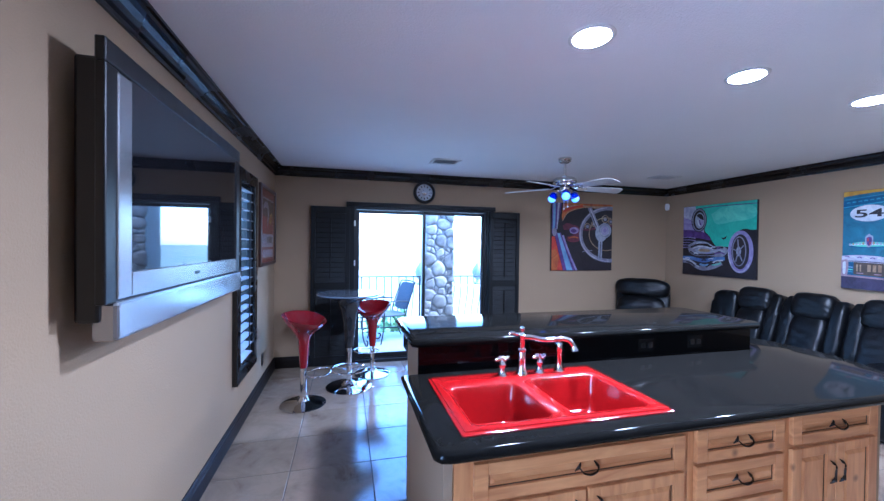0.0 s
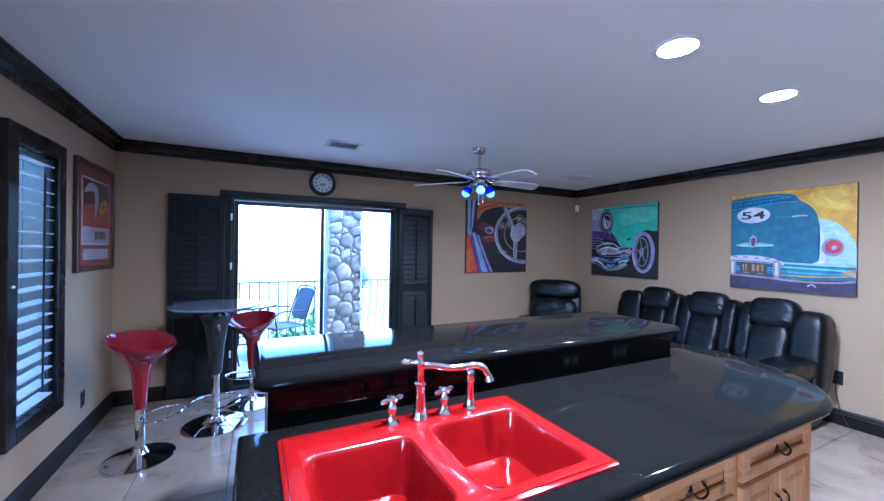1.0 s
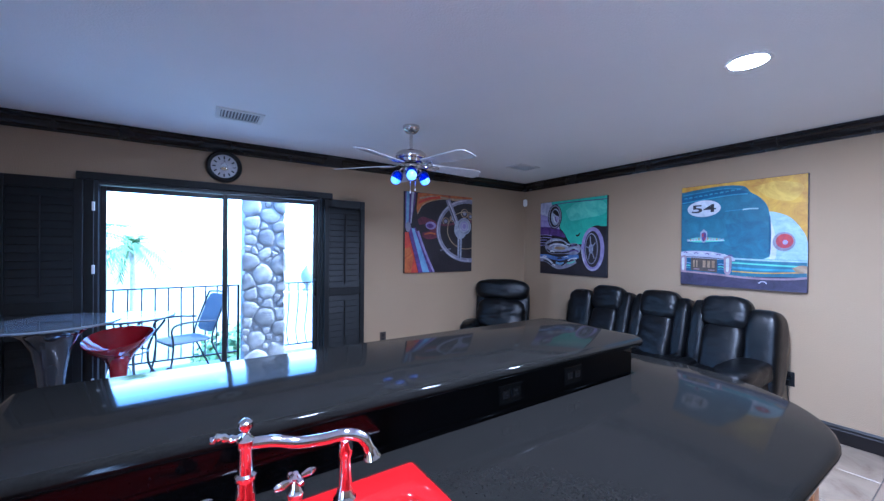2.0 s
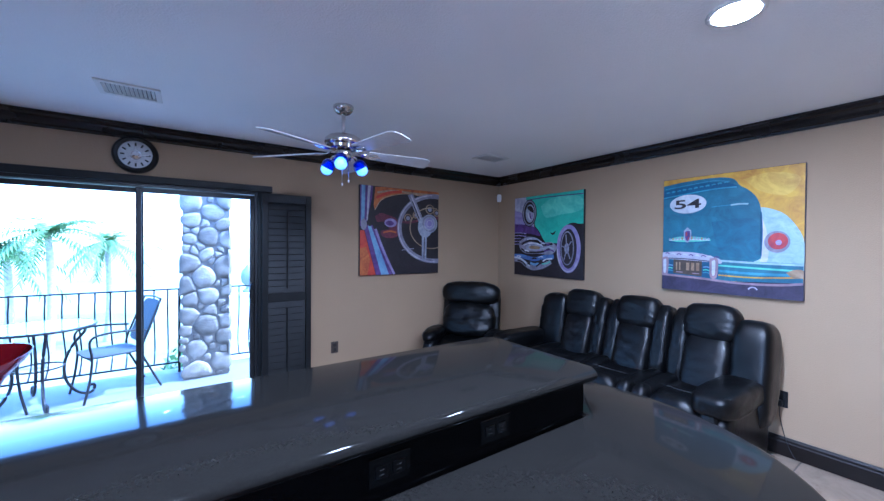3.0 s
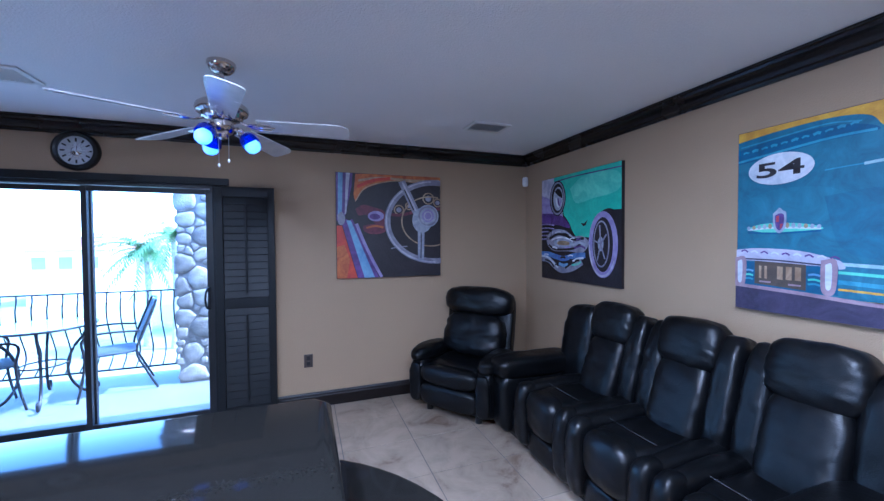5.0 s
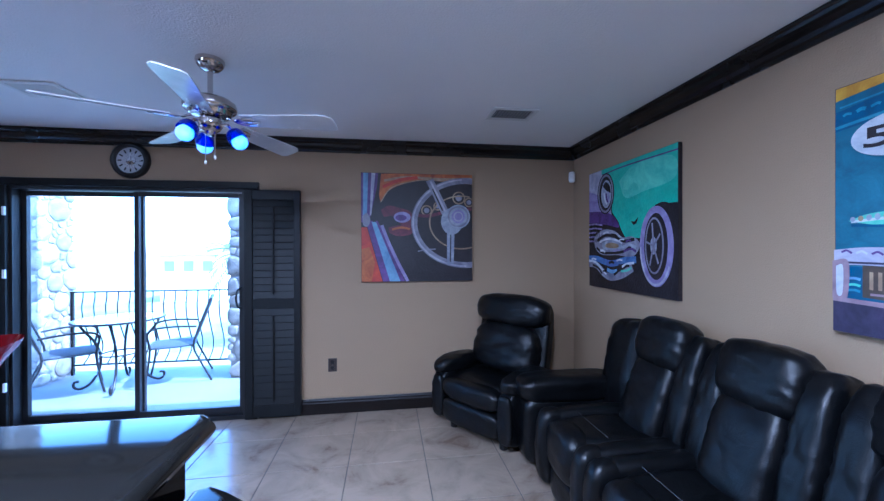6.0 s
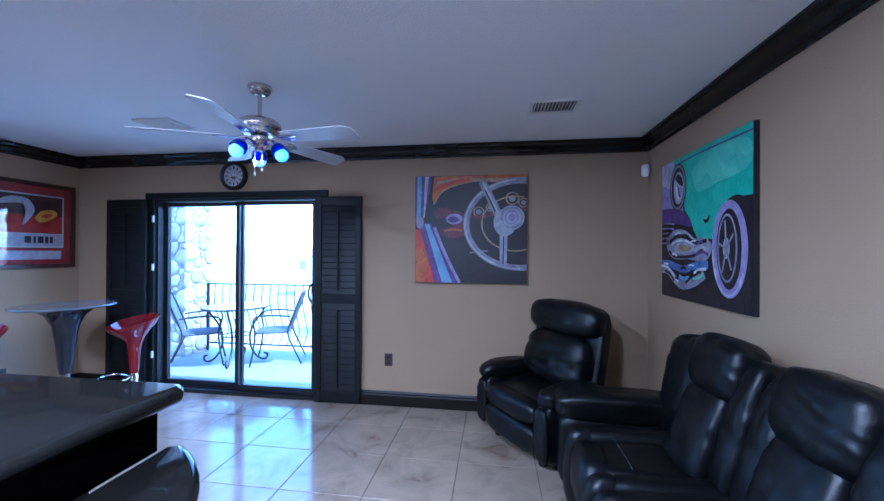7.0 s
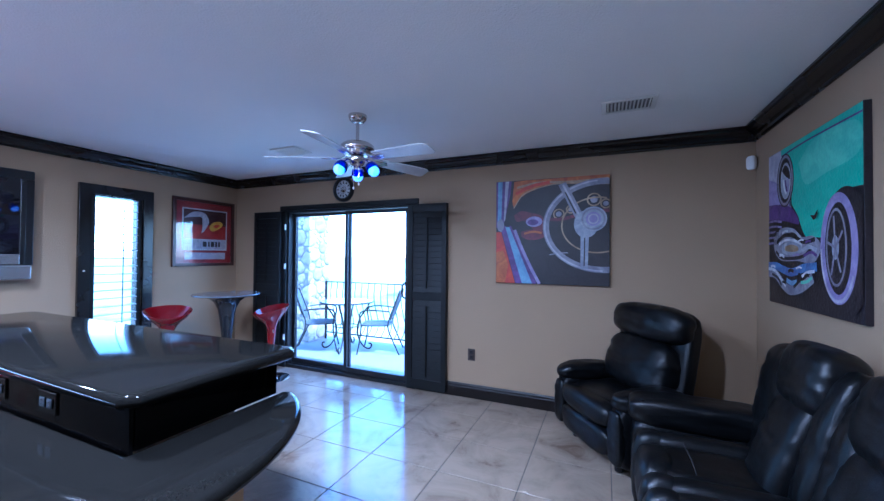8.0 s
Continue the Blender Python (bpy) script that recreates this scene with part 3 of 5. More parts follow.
c1 = carcass("sink_cabinet", 4.535, 5.50, "knotty alder sink cabinet with raised panel fronts")
f = raised_front("false_drawer_front", 4.60, 5.47, .655, .785, c1, M_WOOD)
bail_pull(f, 5.03, .722)
for x0, x1 in ((4.60, 5.03), (5.04, 5.47)):
    f = raised_front("cabinet_door", x0, x1, .13, .64, c1, M_WOODV)
    bail_pull(f, x1 - .04 if x0 < 5 else x0 + .04, .56, True)
c2 = carcass("drawer_cabinet", 5.502, 6.015, "knotty alder drawer cabinet with bronze pulls")
for z0, z1 in ((.665, .795), (.50, .65), (.32, .485), (.13, .305)):
    f = raised_front("drawer_front", 5.53, 5.995, z0, z1, c2, M_WOOD)
    bail_pull(f, 5.762, (z0 + z1) / 2 + .004)
c3 = carcass("door_cabinet", 6.017, IX1, "knotty alder cabinet with one drawer over two doors")
f = raised_front("drawer_front", 6.045, 6.575, .675, .80, c3, M_WOOD)
bail_pull(f, 6.31, .742)
for x0, x1, px in ((6.045, 6.305, 6.28), (6.312, 6.575, 6.337)):
    f = raised_front("cabinet_door", x0, x1, .13, .655, c3, M_WOODV)
    bail_pull(f, px, .53, True)
setting(part("island_end_wall", boxes((IX0, 4.534, IY0 + .01, IYS + .011, .004, CTR_Z - .046), (6.621, 6.66, IY0 + .01, 5.06, .004, CTR_Z - .046), (6.801, 6.83, 5.06, 5.40, .004, CTR_Z - .046), (6.66, 6.83, 5.03, 5.06, .004, CTR_Z - .046), bevel=.003), M_WALL), "beige painted end panels of the island", "panel")

# sink
sink = thing("kitchen_sink", pose(0, 0, 0), "glossy red enamel double bowl drop-in sink", "sink")
bm = bmesh.new()
B1, B2 = (SX0 + .055, 4.965, SY0 + .045, SY1 - .155), (5.035, SX1 - .06, SY0 + .045, SY1 - .125)
ZR = CTR_Z + .014
outer = [rrect(SX0 - i, SX1 + i, SY0 - i, SY1 + i, .012) for i in (0.0, -.001, -.005, -.013, -.015, -.020)]
rings = [[bm.verts.new((x, y, z)) for x, y in o] for o, z in zip(outer, (CTR_Z + .001, CTR_Z + .005, CTR_Z + .0075, CTR_Z + .008, CTR_Z + .0125, ZR))]
k = len(rings[0])
for a, b in zip(rings, rings[1:]):
    for i in range(k):
        bm.faces.new((a[i], a[(i + 1) % k], b[(i + 1) % k], b[i]))
edges = [bm.edges.get((rings[-1][i], rings[-1][(i + 1) % k])) for i in range(k)]
bowls = []
for x0, x1, y0, y1 in (B1, B2):
    lv = []
    for ins, dz, r in ((0, 0, .04), (.005, -.003, .04), (.009, -.014, .04), (.018, -.13, .045), (.028, -.168, .05), (.06, -.18, .05)):
        lv.append([bm.verts.new((x, y, ZR + dz)) for x, y in rrect(x0 + ins, x1 - ins, y0 + ins, y1 - ins, r)])
    for a, b in zip(lv, lv[1:]):
        for i in range(k):
            bm.faces.new((a[i], a[(i + 1) % k], b[(i + 1) % k], b[i]))
    bm.faces.new(lv[-1])
    edges += [bm.edges.get((lv[0][i], lv[0][(i + 1) % k])) for i in range(k)]
bmesh.ops.triangle_fill(bm, edges=edges, use_beauty=True)
part("basin", bm, M_RED, sink, smooth=True)
for x0, x1, y0, y1 in (B1, B2):
    part("drain", lathe(bmesh.new(), [(.042, 0), (.042, .003), (.034, .004), (.03, .001), (0, .001)], 20, ((x0 + x1) / 2, (y0 + y1) / 2, ZR - .1795)), M_CHROME, sink, "chrome drain", True)

# faucet
FX, FY = 5.04, 4.885
fau = thing("kitchen_faucet", pose(FX, FY, ZR + .001), "polished chrome bridge-style faucet with cross handles on the sink deck", "faucet")
part("body", lathe(bmesh.new(), [(.03, 0), (.031, .006), (.026, .014), (.022, .03), (.020, .07), (.017, .115), (.021, .12), (.021, .128), (.015, .132), (.014, .18), (.018, .186), (.018, .2), (.010, .208), (.008, .216), (.014, .226), (.013, .236), (.005, .243), (0, .244)], 20), M_CHROME, fau, smooth=True)
sp = curve_pts([(0, 0, .19), (.05, -.012, .188), (.10, -.028, .178), (.15, -.046, .18), (.19, -.062, .186), (.222, -.075, .176), (.238, -.082, .148), (.243, -.084, .13)], 6)
part("spout", tube(bmesh.new(), sp, [.0125 if i < len(sp) - 7 else .013 + .0012 * (i - len(sp) + 7) for i in range(len(sp))], 12), M_CHROME, fau, smooth=True)
part("top_lever", tube(bmesh.new(), curve_pts([(.0, .0, .205), (-.025, .012, .202), (-.045, .02, .208), (-.06, .026, .2)], 5), [.006 + .003 * math.sin(i) ** 2 for i in range(16)], 8), M_CHROME, fau, smooth=True)
for dx in (-.105, .098):
    h = part("handle_base", lathe(bmesh.new(), [(.025, 0), (.026, .005), (.02, .012), (.012, .03), (.016, .05), (.019, .058), (.012, .07), (.009, .085), (.014, .092), (.006, .1), (0, .1)], 16, (dx, 0, 0)), M_CHROME, fau, smooth=True)
    for a in (20, 110):
        ca, sa = math.cos(radians(a)), math.sin(radians(a))
        L = .05 if a == 20 else .028
        part("handle_bar", tube(bmesh.new(), [(dx + ca * t * L, sa * t * L, .086) for t in (-1, -.85, -.6, -.3, 0, .3, .6, .85, 1)], [.004, .008, .009, .005, .008, .005, .009, .008, .004], 8), M_CHROME, h, smooth=True)
part("side_spray", lathe(bmesh.new(), [(.026, 0), (.027, .006), (.02, .014), (.016, .04), (.013, .1), (.017, .108), (.019, .125), (.017, .145), (.008, .152), (0, .153)], 16, (.21, 0, 0)), M_CHROME, fau, smooth=True)

# ---------------------------------------------------------------- television
tv = thing("television", pose(0, 0, 0), "large wall-mounted television with silver bezel, switched off", "television")
TY0, TY1, TZ0, TZ1, TX = 4.52, 5.985, 1.20, 2.135, 3.475
part("body", boxes((XL + .035, TX - .03, TY0 + .03, TY1 - .03, TZ0 + .06, TZ1 - .05), bevel=.012), M_BLACK, tv)
part("mount", boxes((XL + .001, XL + .036, 5.05, 5.45, 1.45, 1.9)), M_BLACK, tv)
part("bezel", boxes((TX - .03, TX, TY0, TY1, TZ1 - .075, TZ1), (TX - .03, TX, TY0, TY0 + .075, TZ0 + .12, TZ1 - .075), (TX - .03, TX, TY1 - .06, TY1, TZ0 + .12, TZ1 - .075), bevel=.006), M_BLACK, tv, "black outer bezel")
part("inner_bezel", boxes((TX - .026, TX + .004, TY0 + .06, TY0 + .14, TZ0 + .13, TZ1 - .085), (TX - .026, TX + .004, TY0 + .14, TY1 - .085, TZ0 + .13, TZ0 + .215), bevel=.004), M_SILVER, tv, "silver inner bezel")
part("inner_bezel", boxes((TX - .026, TX + .003, TY1 - .085, TY1 - .05, TZ0 + .13, TZ1 - .085), bevel=.004), M_BLACK, tv)
part("screen", boxes((TX - .028, TX - .004, TY0 + .138, TY1 - .084, TZ0 + .214, TZ1 - .074)), M_SCREEN, tv, "dark reflective screen")
bm = boxes((TX - .06, TX + .012, TY0 + .04, TY1 - .01, TZ0, TZ0 + .125), bevel=.012)
part("speaker_bar", bm, M_SILVER, tv, "silver speaker bar")
part("badge", boxes((TX + .0045, TX + .0065, 5.2, 5.26, TZ0 + .165, TZ0 + .18)), M_BLACK, tv)

# ---------------------------------------------------------------- downlights, vents, sensor, clock
for x, y in ((5.22, 4.62), (6.25, 4.72), (7.31, 4.76)):
    d = thing("recessed_downlight", pose(x, y, ZC), "lit white recessed ceiling downlight", "ceiling light", "ceiling downlights")
    part("trim_ring", lathe(bmesh.new(), [(.078, -.001), (.1, -.001), (.1, -.006), (.094, -.01), (.08, -.008), (.078, -.001)], 32), M_WHITE, d, smooth=True)
    part("lens", lathe(bmesh.new(), [(.079, -.002), (.078, -.005), (.05, -.011), (0, -.013)], 28), M_LAMP, d, "glowing lens", True)


M_GREYPL = mat("grey_duct", (0.16, 0.16, 0.165), 0.6, vary=0.1, scale=10)


def vent(x, y, w, d):
    v = thing("ceiling_vent", pose(x, y, ZC), "white metal ceiling air vent with angled slats", "vent", "ceiling vents")
    part("frame", boxes((-w / 2, w / 2, -d / 2, -d / 2 + .03, -.012, -.001), (-w / 2, w / 2, d / 2 - .03, d / 2, -.012, -.001), (-w / 2, -w / 2 + .03, -d / 2 + .03, d / 2 - .03, -.012, -.001), (w / 2 - .03, w / 2, -d / 2 + .03, d / 2 - .03, -.012, -.001), bevel=.003), M_WHITE, v)
    part("backing", boxes((-w / 2 + .03, w / 2 - .03, -d / 2 + .03, d / 2 - .03, -.003, -.001)), M_GREYPL, v)
    me = None
    cnt = 12
    for i in range(cnt):
        if me is None:
            bm = boxes((-.001, .001, -d / 2 + .031, d / 2 - .031, -.009, .009))
            bmesh.ops.rotate(bm, verts=bm.verts, matrix=Matrix.Rotation(radians(40), 3, "Y"))
            ob = part("slat", bm, M_WHITE, v)
            me = ob.data
        else:
            ob = new("slat", me)
            ob.parent = v
        ob.location = (-w / 2 + .03 + (i + .5) * (w - .06) / cnt, 0, -.0085)


vent(5.225, 7.16, .31, .24)
vent(8.17, 7.17, .33, .23)
pir = thing("alarm_sensor", pose(9.055, 7.985, 2.165, 0, 0, -45), "small white alarm sensor in the wall corner", "sensor")
part("housing", cushion(bmesh.new(), .06, .045, .105, 4, 8), M_WHITE, pir, smooth=True)
part("lens", cushion(bmesh.new(), .04, .02, .04, 3, 6, Matrix.Translation((0, -.018, -.012))), M_WHITE, pir, smooth=True)
part("bracket", boxes((-.012, .012, .0, .05, -.02, .02), bevel=.003), M_WHITE, pir)

clk = thing("wall_clock", pose(5.175, YW, 2.215, 90, 0, 0), "round wall clock with black tyre-like rim and silver wheel face", "clock")
part("rim", lathe(bmesh.new(), [(.108, .004), (.108, .035), (.115, .042), (.128, .046), (.14, .04), (.147, .025), (.147, .002), (.108, .002)], 40), M_BLACK, clk, smooth=True)
part("face", lathe(bmesh.new(), [(.109, .003), (.109, .016), (0, .016)], 40), mat("clock_face", (0.55, 0.55, 0.58), 0.4, 0.0, vary=0.15, scale=20), clk)
for i in range(18):
    a = 2 * math.pi * i / 18
    part("spoke", tube(bmesh.new(), [(.04 * math.cos(a), .04 * math.sin(a), .0185), (.06 * math.cos(a), .06 * math.sin(a), .0185)], .0032, 6), M_CHROME, clk)
for i in range(12):
    a = 2 * math.pi * i / 12
    part("hour_mark", tube(bmesh.new(), [(.068 * math.cos(a), .068 * math.sin(a), .018), (.094 * math.cos(a), .094 * math.sin(a), .018)], .006, 6), M_BLACK, clk)
part("hub", lathe(bmesh.new(), [(.038, .0165), (.036, .02), (.03, .021), (.028, .018), (.012, .02), (0, .024)], 24), M_CHROME, clk, smooth=True)
part("hand", boxes((-.004, .004, -.01, .06, .0245, .026)), M_CHROME, clk)
part("hand", boxes((-.01, .085, -.003, .003, .0265, .028)), M_CHROME, clk)

# ---------------------------------------------------------------- ceiling fan
DROP = -.055
fan = thing("ceiling_fan", pose(6.385, 6.65, ZC), "five-blade chrome ceiling fan with cobalt blue glass lamps", "ceiling fan")
part("canopy", lathe(bmesh.new(), [(.0, -.001), (.066, -.001), (.068, -.012), (.06, -.035), (.042, -.052), (.02, -.058), (0, -.058)], 28), M_NICKEL, fan, smooth=True)
part("downrod", lathe(bmesh.new(), [(.0125, -.055), (.0125, -.18), (.02, -.185), (.022, -.2)], 14), M_NICKEL, fan, smooth=True)
part("motor_housing", lathe(bmesh.new(), [(.02, -.135), (.05, -.138), (.095, -.15), (.118, -.168), (.124, -.19), (.118, -.205), (.1, -.212), (.095, -.232), (.07, -.242), (.0, -.242)], 36, (0, 0, DROP)), M_NICKEL, fan, smooth=True)
part("switch_housing", lathe(bmesh.new(), [(.04, -.242), (.052, -.25), (.055, -.285), (.045, -.305), (.03, -.315), (.028, -.33), (.012, -.338), (0, -.34)], 28, (0, 0, DROP)), M_NICKEL, fan, smooth=True)
blade = None
for i in range(5):
    a = 65.0 + 72 * i
    R = Matrix.Rotation(radians(a), 4, "Z") @ Matrix.Translation((0, 0, -.252 + DROP)) @ Matrix.Rotation(radians(1.5), 4, "Y") @ Matrix.Rotation(radians(-13), 4, "X")
    if blade is None:
        bm = bmesh.new()
        out = [(.17, -.050), (.56, -.072), (.60, -.066), (.628, -.045), (.636, .0), (.636, .05), (.625, .068), (.60, .072), (.17, .050)]
        lo = [bm.verts.new((x, y, -.003)) for x, y in out]
        hi = [bm.verts.new((x, y, .003)) for x, y in out]
        bm.faces.new(lo)
        bm.faces.new(hi)
        for q in range(len(out)):
            bm.faces.new((lo[q], lo[(q + 1) % len(out)], hi[(q + 1) % len(out)], hi[q]))
        b = part("blade", bm, M_BLADE, fan)
        bm = bmesh.new()
        tube(bm, [(.085, 0, .01), (.12, .0, -.004), (.15, .018, -.008), (.185, .03, -.007), (.235, .025, -.007)], .0055, 8)
        tube(bm, [(.12, 0, -.004), (.15, -.018, -.008), (.185, -.03, -.007), (.235, -.025, -.007)], .0055, 8)
        tube(bm, [(.12, 0, -.004), (.17, 0, -.009), (.255, 0, -.007)], .005, 8)
        br = part("blade_bracket", bm, M_CHROME, b, smooth=True)
        blade, bracket = b.data, br.data
    else:
        b = new("blade", blade)
        b.parent = fan
        br = new("blade_bracket", bracket)
        br.parent = b
    b.matrix_local = R
for i in range(3):
    a = radians(4 + 120 * i)
    ca, sa = math.cos(a), math.sin(a)
    arm = part("lamp_arm", tube(bmesh.new(), curve_pts([(.04 * ca, .04 * sa, -.285 + DROP), (.075 * ca, .075 * sa, -.275 + DROP), (.098 * ca, .098 * sa, -.29 + DROP), (.1 * ca, .1 * sa, -.305 + DROP)], 5), .008, 8), M_CHROME, fan, smooth=True)
    mm = Matrix.Translation((.1 * ca, .1 * sa, -.30 + DROP)) @ Matrix.Rotation(a, 4, "Z") @ Matrix.Rotation(radians(-32), 4, "Y")
    bm = lathe(bmesh.new(), [(.018, .002), (.034, -.008), (.044, -.026), (.047, -.05), (.0475, -.056), (.044, -.056), (.043, -.048), (.040, -.026), (.030, -.011), (.016, -.002)], 22)
    bmesh.ops.transform(bm, matrix=mm, verts=bm.verts)
    part("shade", bm, M_BLUEGLASS, arm, "cobalt blue glass shade", True)
    bm = lathe(bmesh.new(), [(0, -.01), (.014, -.015), (.02, -.03), (.036, -.055), (.040, -.072), (.034, -.092), (.02, -.104), (0, -.109)], 16)
    bmesh.ops.transform(bm, matrix=mm, verts=bm.verts)
    part("bulb", bm, M_BULB, arm, "glowing bulb", True)
for dx, L in ((-.015, .13), (.03, .105)):
    part("pull_chain", tube(bmesh.new(), [(dx, -.02, -.33 + DROP), (dx, -.02, -.34 - L + DROP)], .0018, 6), M_CHROME, fan)
    part("chain_knob", lathe(bmesh.new(), [(0, .012), (.005, .008), (.0065, 0), (.004, -.008), (0, -.011)], 10, (dx, -.02, -.345 - L + DROP)), M_WHITE, fan, smooth=True)


# ---------------------------------------------------------------- leather seating
def leather(name, parent, sx, sy, sz, loc, rx=0, ry=0, rz=0, k=4.5, wr=.006, ws=9, seed=0.0, n=12, dish=0.0, pinch=0.0, label=""):
    ob = part(name, cushion(bmesh.new(), sx, sy, sz, k, n, None, wr, ws, seed, dish, pinch), M_LEATHER, parent, label, True)
    ob.matrix_local = pose(*loc, rx, ry, rz)
    return ob


# local frame: x across the seat, -y to the front
sofa = thing("reclining_sofa", pose(8.60, 6.07, .004, 0, 0, -90), "black leather three-seat reclining sofa with pillow headrests", "sofa")
XA, XB, SW = -1.09, 1.045, .56
part("base_frame", boxes((XA + .06, XB - .06, -.34, .40, .02, .24), bevel=.02), M_LEATHER, sofa)
part("back_frame", boxes((XA + .1, XB - .1, .38, .445, .2, .86), bevel=.03), M_LEATHER, sofa)
for i, x in enumerate((XA + .12, XB - .12)):
    leather("arm", sofa, .22, .78, .46, (x, -.03, .245), k=7, wr=.0025, seed=i * 3.1, n=14)
    pad = leather("arm_pad", sofa, .26, .74, .17, (x, -.07, .515), k=4.2, wr=.006, ws=7, seed=i + .4, n=18)
    for q in range(4):
        part("crease", tube(bmesh.new(), curve_pts([(-.10 + .012 * q, -.285 - .012 * q, .065 - .022 * q), (-.05, -.325 - .006 * q, .062 - .024 * q), (.03, -.330 - .005 * q, .058 - .024 * q), (.10 - .01 * q, -.29 - .012 * q, .068 - .022 * q)], 5), .006, 6), M_LEATHER, pad, smooth=True)
leather("back_wing", sofa, .34, .25, .72, (-.80, .29, .63), rx=-10, k=4.2, wr=.010, ws=8, seed=7, n=18)
leather("back_wing", sofa, .25, .30, .74, (.955, .26, .61), rx=-10, k=4.5, wr=.006, ws=5, seed=8, n=16)
for i in range(3):
    x = (i - 1) * SW + .14
    leather("seat_panel", sofa, SW * .60, .66, .21, (x, -.05, .40), k=4.2, wr=.004, ws=6, seed=i * 1.7, n=16, dish=.03)
    leather("seat_front", sofa, SW * .58, .18, .29, (x, -.345, .36), k=3.0, wr=.004, seed=i + 9, n=14)
    part("seam", tube(bmesh.new(), curve_pts([(x - SW * .27, -.21, .503), (x - .06, -.205, .498), (x + .06, -.205, .498), (x + SW * .27, -.21, .503)], 5), .0016, 5), M_SEAM, sofa, "thin grey stitched seam")
    for s in (-1, 1):
        leather("seat_side_roll", sofa, SW * .225, .70, .22, (x + s * SW * .395, -.06, .40), k=3.2, wr=.004, ws=7, seed=i * 2 + s, n=14)
        leather("front_side_roll", sofa, SW * .235, .19, .45, (x + s * SW * .395, -.345, .285), k=3.0, wr=.005, seed=i + s * 4, n=14)
        if (i, s) not in ((0, -1), (2, 1)):
            leather("back_bolster", sofa, SW * .255, .23, .67, (x + s * SW * .37, .24, .68), rx=-15, k=3.8, wr=.008, ws=13, seed=i * 2 + s, n=22)
    leather("footrest_panel", sofa, SW * .60, .09, .17, (x, -.345, .125), k=5, wr=.003, seed=i + 3, n=10)
    leather("lumbar_cushion", sofa, SW * .55, .20, .48, (x, .165, .605), rx=-19, k=4.6, wr=.006, ws=9, seed=i * 5.3, n=20)
    leather("headrest", sofa, SW * .66, .20, .29, (x, .250, .925), rx=-12, k=3.6, wr=.006, ws=11, seed=i * 3.9 + 2, n=20)
part("hem", boxes((XA + .05, XB - .05, -.32, .39, .0, .03)), M_BLACK, sofa)

rec = thing("recliner_armchair", pose(8.15, 7.56, .004, 0, 0, -54), "black leather recliner armchair with padded arms in the corner", "armchair")
part("base_frame", boxes((-.30, .30, -.27, .22, .06, .26), bevel=.02), M_LEATHER, rec)
for i, s in enumerate((-1, 1)):
    leather("arm", rec, .14, .60, .40, (s * .335, -.02, .265), k=7, wr=.004, seed=i * 2.2, n=14)
    pad = leather("arm_pad", rec, .19, .52, .15, (s * .345, -.07, .49), k=2.8, wr=.008, ws=9, seed=i + 6, n=16)
    leather("arm_front", rec, .125, .06, .34, (s * .337, -.315, .26), k=3.5, wr=.006, ws=9, seed=i + 3, n=12)
    part("foot", lathe(bmesh.new(), [(.03, 0), (.03, .04), (.025, .07)], 12, (s * .25, -.22, 0)), M_BLACK, rec)
    part("foot", lathe(bmesh.new(), [(.03, 0), (.03, .04), (.025, .07)], 12, (s * .25, .17, 0)), M_BLACK, rec)
leather("seat_cushion", rec, .54, .52, .18, (0, -.03, .375), k=4.2, wr=.006, ws=7, seed=1.1, n=16, dish=.02)
leather("footrest", rec, .57, .12, .19, (0, -.30, .185), k=4, wr=.004, seed=4, n=12)
leather("footrest_top", rec, .57, .16, .17, (0, -.29, .36), k=3.2, wr=.005, seed=4.6, n=12)
leather("lumbar_cushion", rec, .62, .22, .40, (0, .155, .63), rx=-16, k=3.4, wr=.014, ws=7, seed=8, n=20)
leather("headrest", rec, .71, .25, .28, (0, .245, .935), rx=-12, k=2.9, wr=.009, ws=7, seed=5, n=18)
leather("back_shell", rec, .70, .13, .80, (0, .27, .65), rx=-11, k=6, wr=.004, seed=2, n=12)


